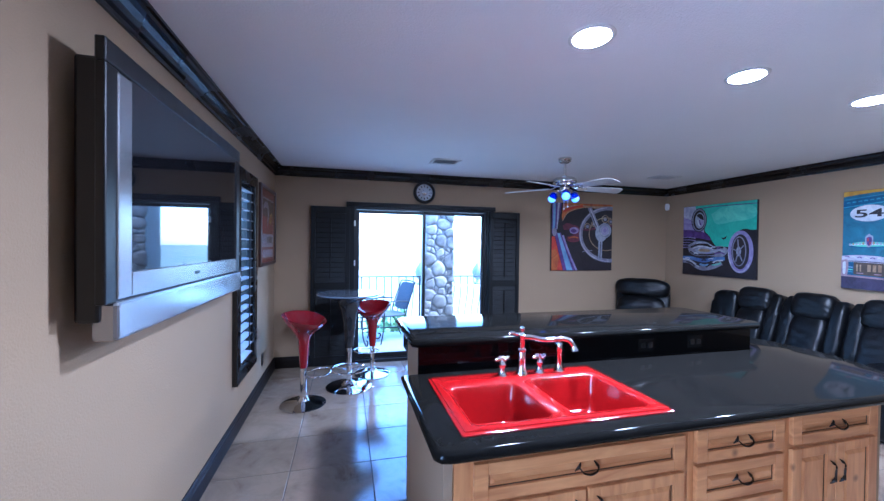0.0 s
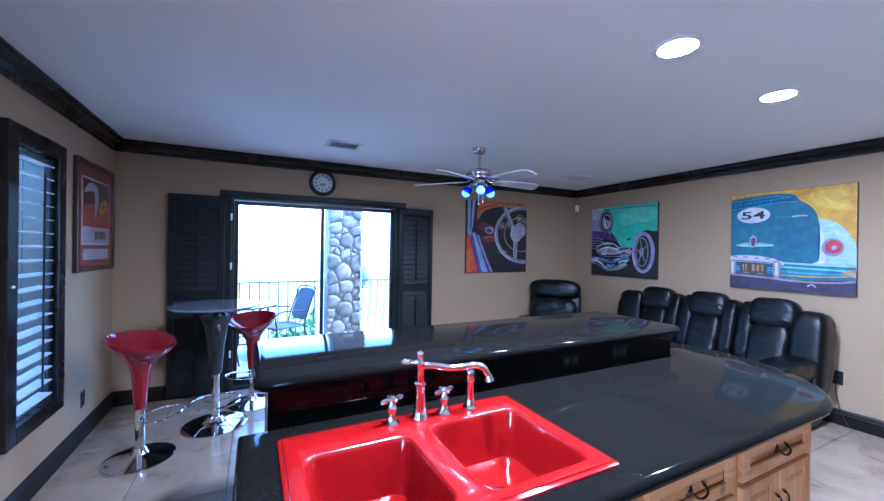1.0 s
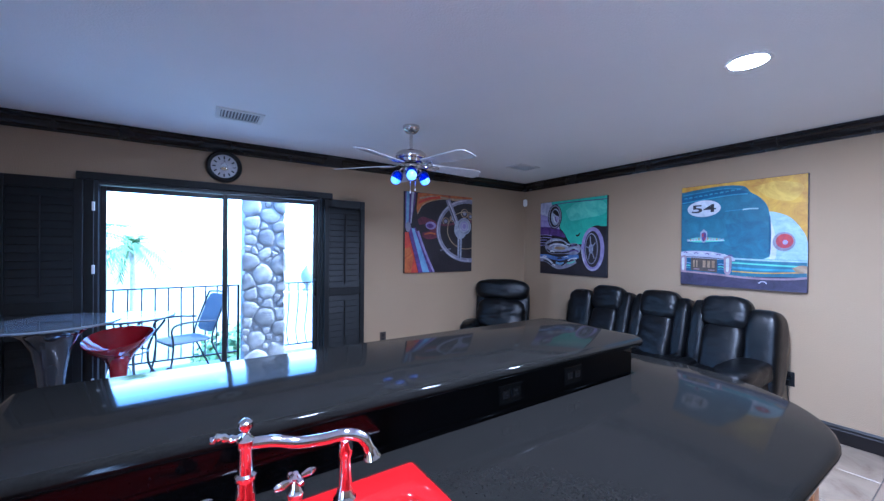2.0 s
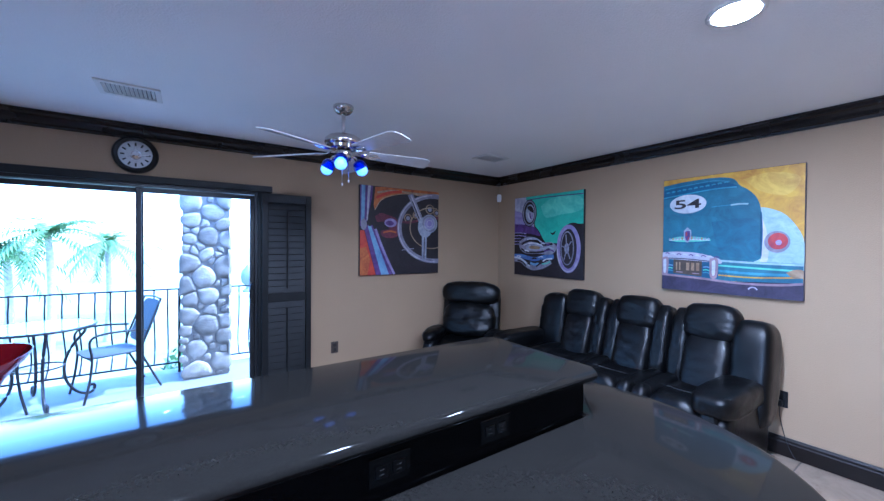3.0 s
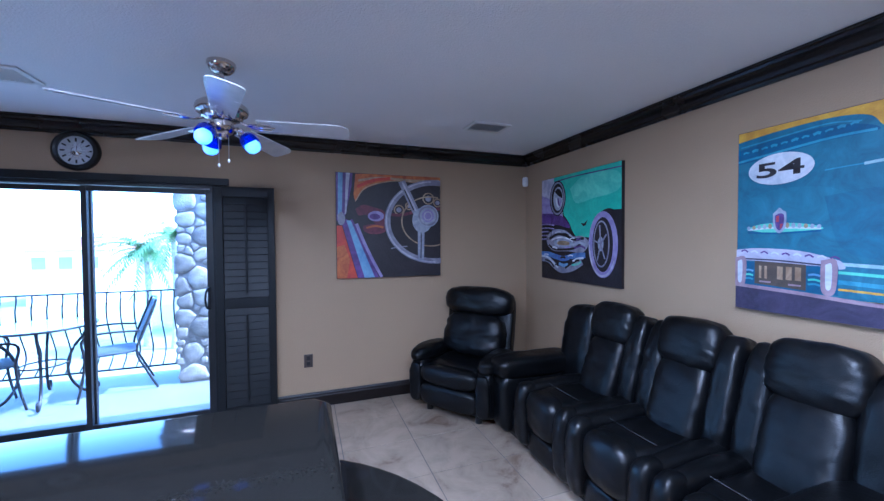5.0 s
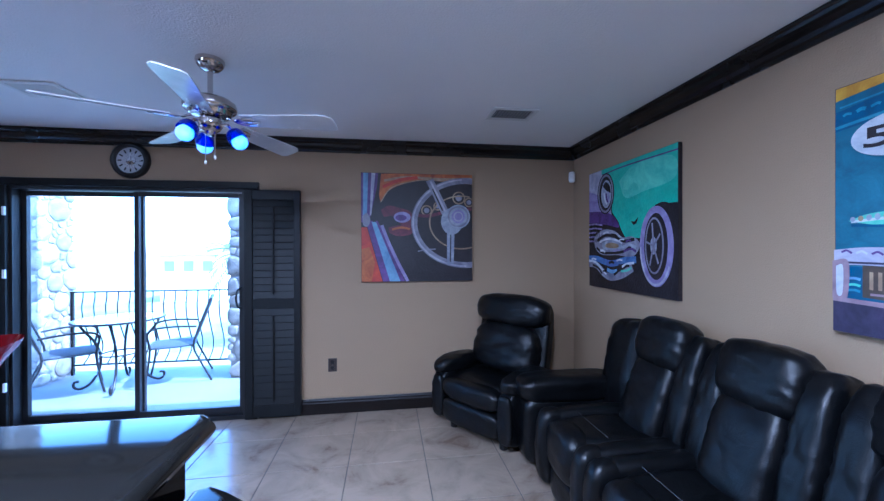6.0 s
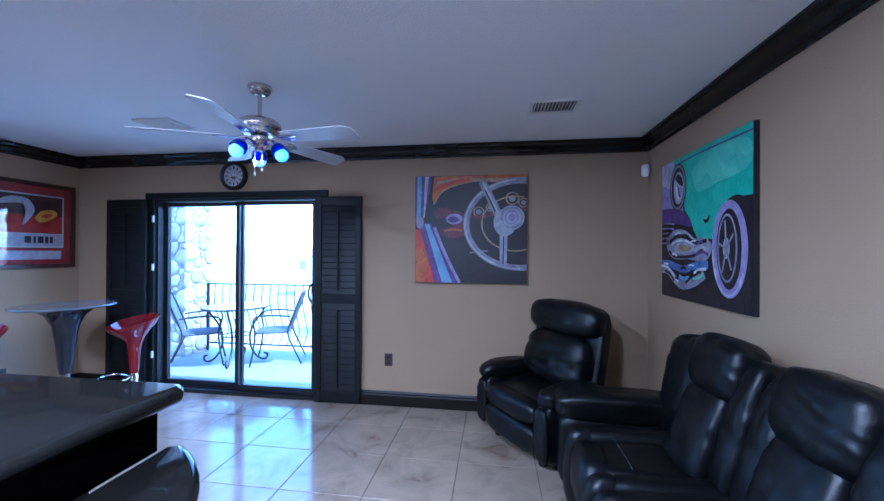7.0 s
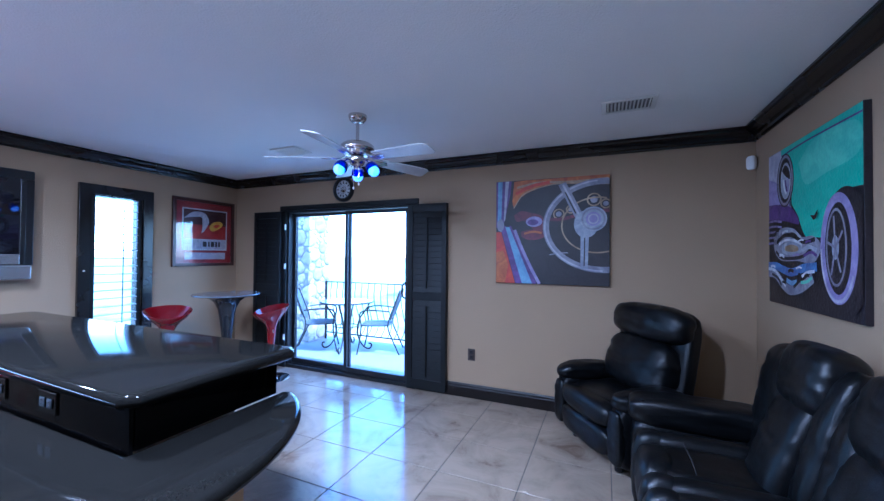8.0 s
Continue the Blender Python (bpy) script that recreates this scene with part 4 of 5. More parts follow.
# ---------------------------------------------------------------- bar table and stools
def bar_stool(x, y, turn, seat_z, label):
    st = thing("bar_stool", pose(x, y, .004, 0, 0, turn), label, "bar stool", "red bar stools")
    part("base", lathe(bmesh.new(), [(0, 0), (.205, 0), (.207, .004), (.18, .012), (.10, .024), (.055, .038), (.042, .06), (.036, .075)], 36), M_CHROME, st, "polished chrome trumpet base", True)
    part("pole", lathe(bmesh.new(), [(.029, .07), (.029, .30), (.026, .305), (.026, seat_z - .36)], 20), M_CHROME, st, smooth=True)
    part("footrest", tube(bmesh.new(), curve_pts([(0, -.025, .30), (.06, -.05, .305), (.13, -.10, .31), (.14, -.19, .31), (.07, -.245, .31), (0, -.255, .31), (-.07, -.245, .31), (-.14, -.19, .31), (-.13, -.10, .31), (-.06, -.05, .305), (0, -.025, .30)], 5), .0075, 8), M_CHROME, st, "chrome foot loop", True)
    z = seat_z
    # pedestal and scooped seat in one moulded shell
    bm = bmesh.new()
    n = 40
    rings = []
    prof = [(.036, -.40), (.040, -.36), (.046, -.28), (.052, -.20), (.060, -.13), (.085, -.085), (.13, -.045), (.175, -.012), (.20, .02), (.208, .035), (.203, .038), (.17, .0), (.12, -.035), (.06, -.05), (0.0, -.053)]
    for r, zz in prof:
        ring = []
        for i in range(n):
            a = 2 * math.pi * i / n
            up = max(0, (r - .06) / .15)
            back = (0.5 + 0.5 * math.sin(a))
            lift = up * (.085 * back ** 1.5 + .02 * abs(math.cos(a)) ** 2 - .012 * (1 - back) ** 3)
            out = 1.0 + .10 * up * (1 - back) * 0.6
            ring.append(bm.verts.new((r * math.cos(a) * (1 + .04 * up), r * math.sin(a) * .92 * out, z + zz + lift)))
        rings.append(ring)
    for a, b in zip(rings, rings[1:]):
        for i in range(n):
            bm.faces.new((a[i], a[(i + 1) % n], b[(i + 1) % n], b[i]))
    bm.faces.new(rings[0])
    bm.faces.new(rings[-1])
    bmesh.ops.remove_doubles(bm, verts=bm.verts, dist=.0005)
    part("seat", bm, M_REDABS, st, "moulded red gloss plastic seat and stem", True)
    part("lever", tube(bmesh.new(), [(.04, 0, z - .15), (.075, 0, z - .155), (.085, 0, z - .19)], .005, 8), M_CHROME, st, smooth=True)
    return st


bar_stool(3.80, 6.90, 65, .745, "red plastic bar stool on a chrome base by the window")
bar_stool(4.49, 7.62, -30, .725, "red plastic bar stool on a chrome base by the glass door")
pt = thing("pub_table", pose(4.22, 7.26, .004), "round dark glass pub table on a flared pedestal with chrome base", "table")
part("base", lathe(bmesh.new(), [(0, 0), (.235, 0), (.238, .005), (.2, .014), (.11, .028), (.06, .045), (.046, .07)], 40), M_CHROME, pt, smooth=True)
part("pole", lathe(bmesh.new(), [(.03, .06), (.03, .46)], 20), M_CHROME, pt, smooth=True)
part("foot_ring", tube(bmesh.new(), circle_pts(.185, .19, 36), .008, 8, True), M_CHROME, pt, smooth=True)
for i in range(3):
    a = 2 * math.pi * i / 3 + .5
    part("ring_spoke", tube(bmesh.new(), [(.03 * math.cos(a), .03 * math.sin(a), .18), (.185 * math.cos(a), .185 * math.sin(a), .19)], .006, 8), M_CHROME, pt, smooth=True)
part("flared_stem", lathe(bmesh.new(), [(.04, .42), (.046, .46), (.055, .56), (.068, .70), (.09, .83), (.13, .91), (.19, .955), (.24, .972), (.20, .978), (0, .978)], 36), mat("smoke_grey_gloss", (0.03, 0.031, 0.036), 0.10, 0.4, vary=0.1, scale=5, coat=0.4), pt, "smoke grey gloss flared stem", True)
part("tabletop", lathe(bmesh.new(), [(0, .979), (.325, .979), (.335, .984), (.337, .990), (.332, .996), (0, .997)], 48), mat("grey_table_top", (0.15, 0.16, 0.175), 0.06, vary=0.05, scale=5, coat=0.3), pt, smooth=True)


# ---------------------------------------------------------------- pictures
def paint(name, color, color2=None, rough=0.45):
    c1 = tuple(c * .80 for c in color)
    c2 = tuple(c * .62 for c in color2) if color2 else tuple(c * .45 for c in color)
    m = mat("paint_" + name, c1, rough, scale=7, color2=c2, bump=0.25, bscale=60)
    nz = [n for n in m.node_tree.nodes if n.bl_idname == "ShaderNodeTexNoise"][0]
    nz.inputs["Distortion"].default_value, nz.inputs["Roughness"].default_value = 1.4, 0.65
    return m


def clip_u(poly):
    """Keeps a picture shape inside the canvas."""
    for ax, lim, keep in ((0, 1.0, 1), (0, 0.0, -1), (1, 1.0, 1), (1, 0.0, -1)):
        out = []
        for i in range(len(poly)):
            p, q = poly[i - 1], poly[i]
            ip, iq = (p[ax] - lim) * keep <= 1e-9, (q[ax] - lim) * keep <= 1e-9
            if ip != iq:
                t = (lim - p[ax]) / (q[ax] - p[ax])
                out.append((p[0] + t * (q[0] - p[0]), p[1] + t * (q[1] - p[1])))
            if iq:
                out.append(q)
        poly = out
        if not poly:
            return []
    return poly


class Canvas:
    """A stretched canvas lying in its local x-z plane, its face to -y; shapes are laid on as thin coats of paint."""

    def __init__(self, name, m, w, h, base, edge, label, category="painting", depth=.035, on=None):
        self.w, self.h, self.n, self.depth = w, h, 0, depth
        if on:
            self.ob = on
            return
        self.ob = thing(name, m, label, category)
        part("canvas", boxes((0, w, -depth, -.001, 0, h), bevel=.002), edge, self.ob)
        self.poly("ground_coat", [(0.003, .003), (.997, .003), (.997, .997), (.003, .997)], base)

    def poly(self, name, pts, material):
        pts = clip_u(list(pts))
        if len(pts) < 3:
            return
        self.n += 1
        y = -self.depth - .00015 * self.n
        bm = bmesh.new()
        lo = [bm.verts.new((u * self.w, y + .00012, v * self.h)) for u, v in pts]
        hi = [bm.verts.new((u * self.w, y, v * self.h)) for u, v in pts]
        bm.faces.new(hi)
        for i in range(len(pts)):
            j = (i + 1) % len(pts)
            bm.faces.new((lo[i], lo[j], hi[j], hi[i]))
        bmesh.ops.triangulate(bm, faces=[f for f in bm.faces if len(f.verts) > 4])
        part(name, bm, material, self.ob)

    def ell(self, name, cx, cy, rx, ry, material, a0=0, a1=360, n=36):
        pts = [(cx + rx * math.cos(radians(a0 + (a1 - a0) * i / n)), cy + ry * math.sin(radians(a0 + (a1 - a0) * i / n))) for i in range(n + (a1 - a0 < 360))]
        self.poly(name, pts, material)

    def arc(self, name, cx, cy, rx, ry, wd, material, a0=0, a1=360, n=40):
        for i in range(0, n, 10):
            o = []
            inn = []
            for j in range(i, min(i + 10, n) + 1):
                a = radians(a0 + (a1 - a0) * j / n)
                o.append((cx + rx * math.cos(a), cy + ry * math.sin(a)))
                inn.append((cx + (rx - wd) * math.cos(a), cy + (ry - wd) * math.sin(a)))
            self.poly(name, o + inn[::-1], material)
            self.n -= 1
        self.n += 1

    def line(self, name, pts, wd, material):
        p = curve_pts([(u, v, 0) for u, v in pts], 5)
        a, b = [], []
        for i, q in enumerate(p):
            d = (p[min(i + 1, len(p) - 1)] - p[max(i - 1, 0)]).normalized()
            s = Vector((-d.y, d.x, 0)) * wd / 2
            a.append((q.x + s.x, q.y + s.y))
            b.append((q.x - s.x, q.y - s.y))
        self.poly(name, a + b[::-1], material)

    def smooth(self, pts, n=6):
        return [(p.x, p.y) for p in curve_pts([(u, v, 0) for u, v in pts], n)]


P_BLACK = paint("black", (.012, .010, .012), (.03, .022, .03))
P_ORANGE = paint("orange", (.62, .20, .03), (.35, .07, .02))
P_REDOR = paint("red_orange", (.60, .07, .02), (.45, .03, .03))
P_PURPLE = paint("purple", (.16, .07, .30), (.07, .03, .16))
P_LILAC = paint("lilac", (.42, .36, .62), (.30, .24, .52))
P_PALE = paint("pale_lilac", (.62, .60, .70), (.45, .43, .58))
P_BLUE = paint("blue", (.16, .30, .62), (.10, .16, .45))
P_SKY = paint("sky_blue", (.30, .50, .72), (.18, .32, .60))
P_MAROON = paint("maroon", (.20, .035, .06), (.09, .015, .04))
P_GREY = paint("grey", (.36, .35, .42), (.22, .21, .30))
P_STEEL = paint("steel", (.50, .52, .60), (.30, .32, .44))
P_TAN = paint("tan", (.50, .38, .24), (.30, .19, .10))
P_GREEN = paint("sea_green", (.15, .60, .41), (.13, .58, .42))
P_MINT = paint("mint", (.26, .70, .50), (.20, .66, .50))
P_WHITE = paint("white", (.75, .76, .80), (.58, .62, .72))
P_YELLOW = paint("yellow", (.74, .46, .02), (.60, .30, .02))
P_TEAL = paint("car_blue", (.058, .19, .285), (.04, .145, .235))
P_TEALD = paint("deep_car_blue", (.02, .12, .25), (.015, .09, .20))
P_TEALL = paint("light_car_blue", (.12, .36, .50), (.08, .27, .42))
P_ICE = paint("ice", (.50, .66, .70), (.38, .55, .62))
P_GROUND = paint("ground_purple", (.06, .045, .10), (.03, .025, .06))
P_PINK = paint("dusty_pink", (.42, .30, .34), (.30, .20, .26))
P_RED = paint("lamp_red", (.55, .06, .04), (.30, .03, .08))

# steering wheel picture on the north wall
cv = Canvas("steering_wheel_painting", pose(7.048, YW, 1.176), 1.019, .987, P_BLACK, P_BLACK, "square canvas painting of a classic car steering wheel and dashboard")
cv.poly("dash_glow", cv.smooth([(.14, .99), (.17, .74), (.24, .84), (.40, .91), (.60, .94), (1.0, .915), (1.0, .997), (.6, .997), (.3, .997)]), P_ORANGE)
cv.line("dash_streak", [(.2, .93), (.4, .965), (.7, .955), (.99, .965)], .022, P_TAN)
cv.line("dash_streak", [(.19, .87), (.33, .935), (.5, .965)], .03, P_REDOR)
cv.line("dash_edge", [(.17, .73), (.26, .86), (.42, .92), (.62, .945), (.997, .915)], .010, P_TAN)
cv.poly("door_red", [(.003, .50), (.05, .50), (.185, .003), (.003, .003)], P_REDOR)
cv.poly("door_red", [(.003, .3), (.07, .32), (.12, .18), (.09, .003), (.003, .003)], P_ORANGE)
cv.poly("door_stripe", [(.04, .56), (.10, .56), (.26, .003), (.19, .003)], P_PURPLE)
cv.poly("door_stripe", [(.09, .55), (.135, .55), (.345, .003), (.25, .003)], P_SKY)
cv.poly("door_stripe", [(.125, .56), (.145, .56), (.385, .003), (.345, .003)], P_PURPLE)
cv.line("door_edge", [(.18, .52), (.24, .36), (.33, .16), (.41, .003)], .028, P_LILAC)
cv.poly("pillar", [(.003, .55), (.06, .50), (.165, .997), (.003, .997)], P_PURPLE)
cv.poly("pillar_light", [(.015, .60), (.05, .57), (.062, .997), (.02, .997)], P_SKY)
cv.poly("pillar_light", [(.075, .60), (.09, .62), (.125, .997), (.09, .997)], P_PALE)
cv.poly("pillar_dark", [(.125, .70), (.15, .72), (.175, .997), (.15, .997)], P_BLACK)
cv.poly("mirror_knob", cv.smooth([(.01, .6), (.05, .63), (.08, .57), (.06, .51), (.02, .52), (.01, .6)]), P_GREY)
cv.poly("vent_wing", cv.smooth([(.17, .66), (.24, .70), (.34, .68), (.44, .64), (.45, .53), (.38, .50), (.28, .60), (.2, .6), (.17, .66)]), P_MAROON)
cv.ell("mirror", .36, .595, .075, .05, P_LILAC)
cv.ell("mirror", .35, .59, .05, .028, P_PURPLE)
cv.poly("seat_patch", cv.smooth([(.24, .50), (.34, .52), (.45, .50), (.44, .44), (.33, .42), (.25, .45), (.24, .50)]), P_MAROON)
cv.line("seat_light", [(.27, .48), (.35, .50), (.43, .485)], .02, P_ORANGE)
for u, v, r in ((.58, .66, .05), (.68, .70, .04), (.875, .78, .06), (.97, .74, .045)):
    cv.arc("gauge", u, v, r, r, .012, P_TAN)
    cv.ell("gauge_face", u, v, r * .5, r * .5, P_GREY)
cv.line("dash_trim", [(.45, .62), (.6, .61), (.8, .66), (.997, .68)], .03, P_MAROON)
cv.line("carpet_mark", [(.5, .28), (.58, .295), (.66, .30)], .01, P_GREY)
cv.arc("wheel_inner_ring", .90, .55, .30, .255, .013, P_TAN, 75, 290)
cv.arc("wheel_rim", .945, .545, .505, .425, .055, P_GREY, 82, 285)
cv.arc("wheel_rim_light", .945, .545, .495, .415, .014, P_PALE, 95, 270)
cv.poly("spoke", [(.575, .93), (.64, .955), (.78, .66), (.72, .62)], P_GREY)
cv.line("spoke_line", [(.615, .93), (.69, .78), (.75, .65)], .016, P_PALE)
cv.line("spoke_gap", [(.635, .86), (.68, .76), (.725, .66)], .012, P_BLACK)
cv.poly("spoke", [(.765, .49), (.835, .49), (.825, .155), (.765, .155)], P_STEEL)
cv.line("spoke_gap", [(.80, .46), (.798, .3), (.795, .18)], .010, P_BLACK)
cv.ell("hub", .81, .56, .10, .125, P_STEEL)
cv.ell("hub", .87, .605, .11, .112, P_STEEL)
cv.arc("hub_ring", .87, .605, .098, .1, .016, P_GREY)
cv.ell("hub_centre", .87, .605, .062, .064, P_LILAC)
cv.arc("hub_ring", .87, .605, .045, .047, .012, P_PALE)

# green car picture on the east wall
cv = Canvas("green_car_painting", pose(XR, 7.70, 1.142, 0, 0, -90), 1.035, .992, P_BLACK, P_BLACK, "square canvas painting of a green classic car front", depth=.03)
cv.poly("hood_lilac", [(.003, .997), (.24, .997), (.17, .88), (.17, .72), (.30, .64), (.34, .55), (.003, .62)], P_PALE)
cv.poly("hood_lilac", [(.003, .84), (.12, .80), (.18, .70), (.30, .64), (.34, .56), (.003, .63)], P_LILAC)
cv.poly("hood_purple", cv.smooth([(.003, .66), (.18, .645), (.34, .60), (.42, .50), (.25, .53), (.003, .56)]), P_PURPLE)
cv.poly("fender", [(.19, .997), (.997, .997), (.997, .62)] + cv.smooth([(.997, .625), (.87, .62), (.77, .55), (.69, .42), (.60, .41), (.52, .405), (.46, .46), (.40, .56), (.33, .64), (.36, .76), (.31, .89), (.19, .96)]), P_GREEN)
cv.poly("fender_light", cv.smooth([(.42, .86), (.60, .95), (.95, .93), (.97, .78), (.7, .74), (.5, .72), (.42, .86)]), P_MINT)
cv.line("fender_edge", [(.2, .955), (.5, .965), (.997, .955)], .010, P_PURPLE)
cv.ell("headlamp_rim", .245, .79, .115, .17, P_BLACK)
cv.arc("headlamp_rim", .245, .79, .105, .16, .018, P_GREY)
cv.ell("headlamp", .255, .785, .07, .115, P_STEEL)
cv.poly("headlamp_shade", cv.smooth([(.205, .86), (.25, .885), (.30, .85), (.315, .79), (.28, .80), (.235, .83), (.205, .86)]), P_BLACK)
cv.line("headlamp_shine", [(.225, .80), (.235, .745), (.265, .70)], .016, P_WHITE)
cv.line("headlamp_shine", [(.285, .80), (.295, .75), (.285, .71)], .012, P_LILAC)
cv.line("headlamp_shade", [(.255, .79), (.262, .745), (.275, .715)], .016, P_PURPLE)
for i in range(5):
    cv.line("grille_bar", [(.003, .545 - .037 * i), (.1, .545 - .037 * i), (.2, .53 - .034 * i)], .014, P_LILAC)
cv.poly("bumper_top", cv.smooth([(.08, .43), (.20, .49), (.36, .475), (.46, .42), (.58, .42), (.66, .36), (.58, .27), (.40, .28), (.20, .28), (.10, .34), (.08, .43)]), P_GREY)
cv.line("chrome_line", [(.10, .42), (.22, .475), (.36, .46), (.46, .405)], .022, P_STEEL)
cv.line("chrome_shade", [(.13, .40), (.24, .44), (.36, .43), (.48, .39), (.60, .40)], .024, P_BLACK)
cv.line("chrome_line", [(.16, .385), (.26, .41), (.38, .40), (.46, .37)], .016, P_WHITE)
cv.poly("marker_housing", cv.smooth([(.20, .38), (.32, .40), (.44, .375), (.45, .33), (.34, .315), (.22, .33), (.20, .38)]), P_STEEL)
cv.poly("marker_lamp", cv.smooth([(.25, .37), (.33, .38), (.41, .365), (.41, .34), (.33, .335), (.25, .345), (.25, .37)]), P_TAN)
cv.line("chrome_shade", [(.12, .34), (.20, .30), (.34, .295), (.48, .31), (.58, .36)], .020, P_BLACK)
cv.line("chrome_line", [(.46, .34), (.54, .36), (.62, .34)], .022, P_STEEL)
cv.line("chrome_shade", [(.48, .31), (.56, .33), (.62, .31)], .016, P_PURPLE)
cv.line("bumper_low", [(.003, .245), (.12, .245), (.22, .225), (.34, .21), (.48, .24), (.62, .25)], .050, P_BLUE)
cv.line("bumper_low", [(.003, .20), (.12, .19), (.22, .13), (.32, .10), (.46, .13), (.58, .19)], .060, P_GREY)
cv.line("bumper_shine", [(.003, .225), (.1, .215), (.19, .165), (.26, .12)], .020, P_WHITE)
cv.line("bumper_shine", [(.27, .16), (.33, .145), (.40, .155)], .030, P_SKY)
cv.line("bumper_shade", [(.06, .19), (.15, .165), (.20, .12)], .018, P_BLACK)
cv.line("bumper_shade", [(.36, .12), (.42, .16), (.43, .21)], .020, P_BLACK)
cv.line("bumper_shine", [(.46, .19), (.52, .215), (.60, .225)], .018, P_WHITE)
cv.line("bumper_line", [(.45, .155), (.52, .165), (.57, .19)], .018, P_MINT)
cv.ell("tyre", .87, .33, .20, .31, P_BLACK, n=48)
cv.arc("whitewall", .815, .345, .155, .275, .048, P_LILAC, n=48)
cv.arc("whitewall_light", .81, .345, .150, .268, .015, P_PALE, 180, 330)
cv.ell("wheel_disc", .805, .35, .10, .215, P_BLACK)
cv.arc("wheel_ring", .80, .35, .088, .195, .014, P_GREY)
cv.ell("wheel_hub", .795, .35, .03, .06, P_STEEL)
for a in (30, 100, 170, 240, 310):
    cv.line("wheel_spoke", [(.795, .35), (.795 + .035 * math.cos(radians(a)), .35 + .08 * math.sin(radians(a))), (.795 + .07 * math.cos(radians(a)), .35 + .16 * math.sin(radians(a)))], .014, P_GREY)
for k, (a, b, m) in enumerate((((.10, .455), (.17, .475), P_BLACK), ((.22, .455), (.30, .465), P_WHITE), ((.33, .445), (.41, .425), P_BLACK), ((.43, .395), (.49, .40), P_WHITE), ((.51, .385), (.57, .39), P_PURPLE), ((.18, .315), (.25, .305), P_WHITE), ((.36, .31), (.44, .318), P_LILAC), ((.05, .24), (.12, .238), P_WHITE), ((.30, .215), (.37, .218), P_BLACK), ((.40, .235), (.47, .24), P_WHITE), ((.22, .145), (.27, .135), P_BLACK), ((.50, .19), (.55, .20), P_BLACK))):
    cv.line("chrome_glint", [a, ((a[0] + b[0]) / 2, (a[1] + b[1]) / 2 + .006), b], .011 + .004 * (k % 3), m)
for i in range(7):
    u = .03 + .022 * i
    cv.line("grille_gap", [(u, .555), (u + .004, .46), (u + .012, .385)], .006, P_BLACK)
cv.poly("bird_badge", [(.57, .535), (.61, .53), (.65, .56), (.63, .515), (.60, .505)], P_BLACK)

# blue car picture on the east wall
cv = Canvas("blue_car_painting", pose(XR, 5.845, 1.137, 0, 0, -90), .94, .972, P_YELLOW, P_GROUND, "large canvas painting of a blue classic car tail against yellow", depth=.03)
cv.poly("sun_glow", cv.smooth([(.62, .93), (.8, .96), (.97, .9), (.9, .78), (.74, .82), (.62, .93)]), paint("amber", (.80, .54, .06), (.66, .38, .03)))
cv.poly("fender", cv.smooth([(.70, .70), (.78, .69), (.88, .64), (.95, .55), (.997, .43), (.997, .22), (.70, .22), (.70, .70)]), P_ICE)
cv.poly("fender_shade", cv.smooth([(.735, .66), (.78, .5), (.79, .3), (.74, .28), (.735, .66)]), P_WHITE)
cv.poly("boot", [(.003, .28), (.003, .945)] + cv.smooth([(.003, .945), (.2, .965), (.42, .97), (.55, .945), (.60, .885), (.66, .84), (.72, .76), (.745, .64), (.75, .45), (.745, .30)]) + [(.70, .275)], P_TEAL)
cv.poly("boot_glow", cv.smooth([(.06, .62), (.2, .66), (.42, .64), (.52, .55), (.4, .48), (.2, .5), (.06, .62)]), paint("boot_glow_blue", (.066, .21, .305), (.046, .165, .26)))
cv.poly("boot_shade", cv.smooth([(.40, .60), (.60, .62), (.72, .58), (.735, .32), (.60, .30), (.46, .36), (.40, .60)]), paint("boot_shade_blue", (.046, .165, .265), (.034, .128, .22)))
cv.poly("rear_window", cv.smooth([(.003, .90), (.15, .92), (.38, .935), (.53, .91), (.585, .87), (.40, .865), (.2, .84), (.003, .82)]), P_TEALD)
cv.line("window_edge", [(.003, .835), (.2, .855), (.42, .875), (.58, .875)], .012, P_TEALL)
for i in range(11):
    u = .03 + .046 * i
    cv.line("roof_mark", [(u, .878 + .004 * i), (u + .012 + .004 * (i % 3), .884 + .004 * i), (u + .030, .880 + .004 * i)], .010 + .004 * (i % 2), P_TEALL)
cv.line("boot_shine", [(.40, .725), (.48, .730), (.55, .732)], .006, P_TEALL)
cv.line("boot_shine", [(.54, .731), (.60, .735), (.66, .731)], .013, P_ICE)
cv.line("boot_edge", [(.742, .66), (.75, .5), (.745, .32)], .010, P_TEALD)
cv.line("window_edge", [(.02, .915), (.2, .93), (.4, .945), (.53, .925)], .007, P_TEALL)
cv.poly("emblem_wing", cv.smooth([(.05, .45), (.12, .475), (.22, .48), (.33, .47), (.40, .445), (.30, .43), (.15, .43), (.05, .45)]), P_MINT)
cv.line("emblem_line", [(.06, .447), (.2, .455), (.39, .447)], .010, P_WHITE)
cv.line("emblem_shade", [(.06, .432), (.2, .425), (.39, .435)], .010, P_TEALD)
for i in range(13):
    if i not in (6,):
        cv.ell("emblem_bead", .065 + .0265 * i, .456 + .012 * (1 - abs(i - 6) / 6), .009, .010 + .006 * (1 - abs(i - 6) / 6), P_TAN if i % 3 == 1 else P_STEEL, n=12)
cv.poly("emblem_badge", cv.smooth([(.185, .53), (.20, .545), (.215, .56), (.23, .545), (.245, .53), (.243, .46), (.215, .425), (.187, .46), (.185, .53)], 4), P_STEEL)
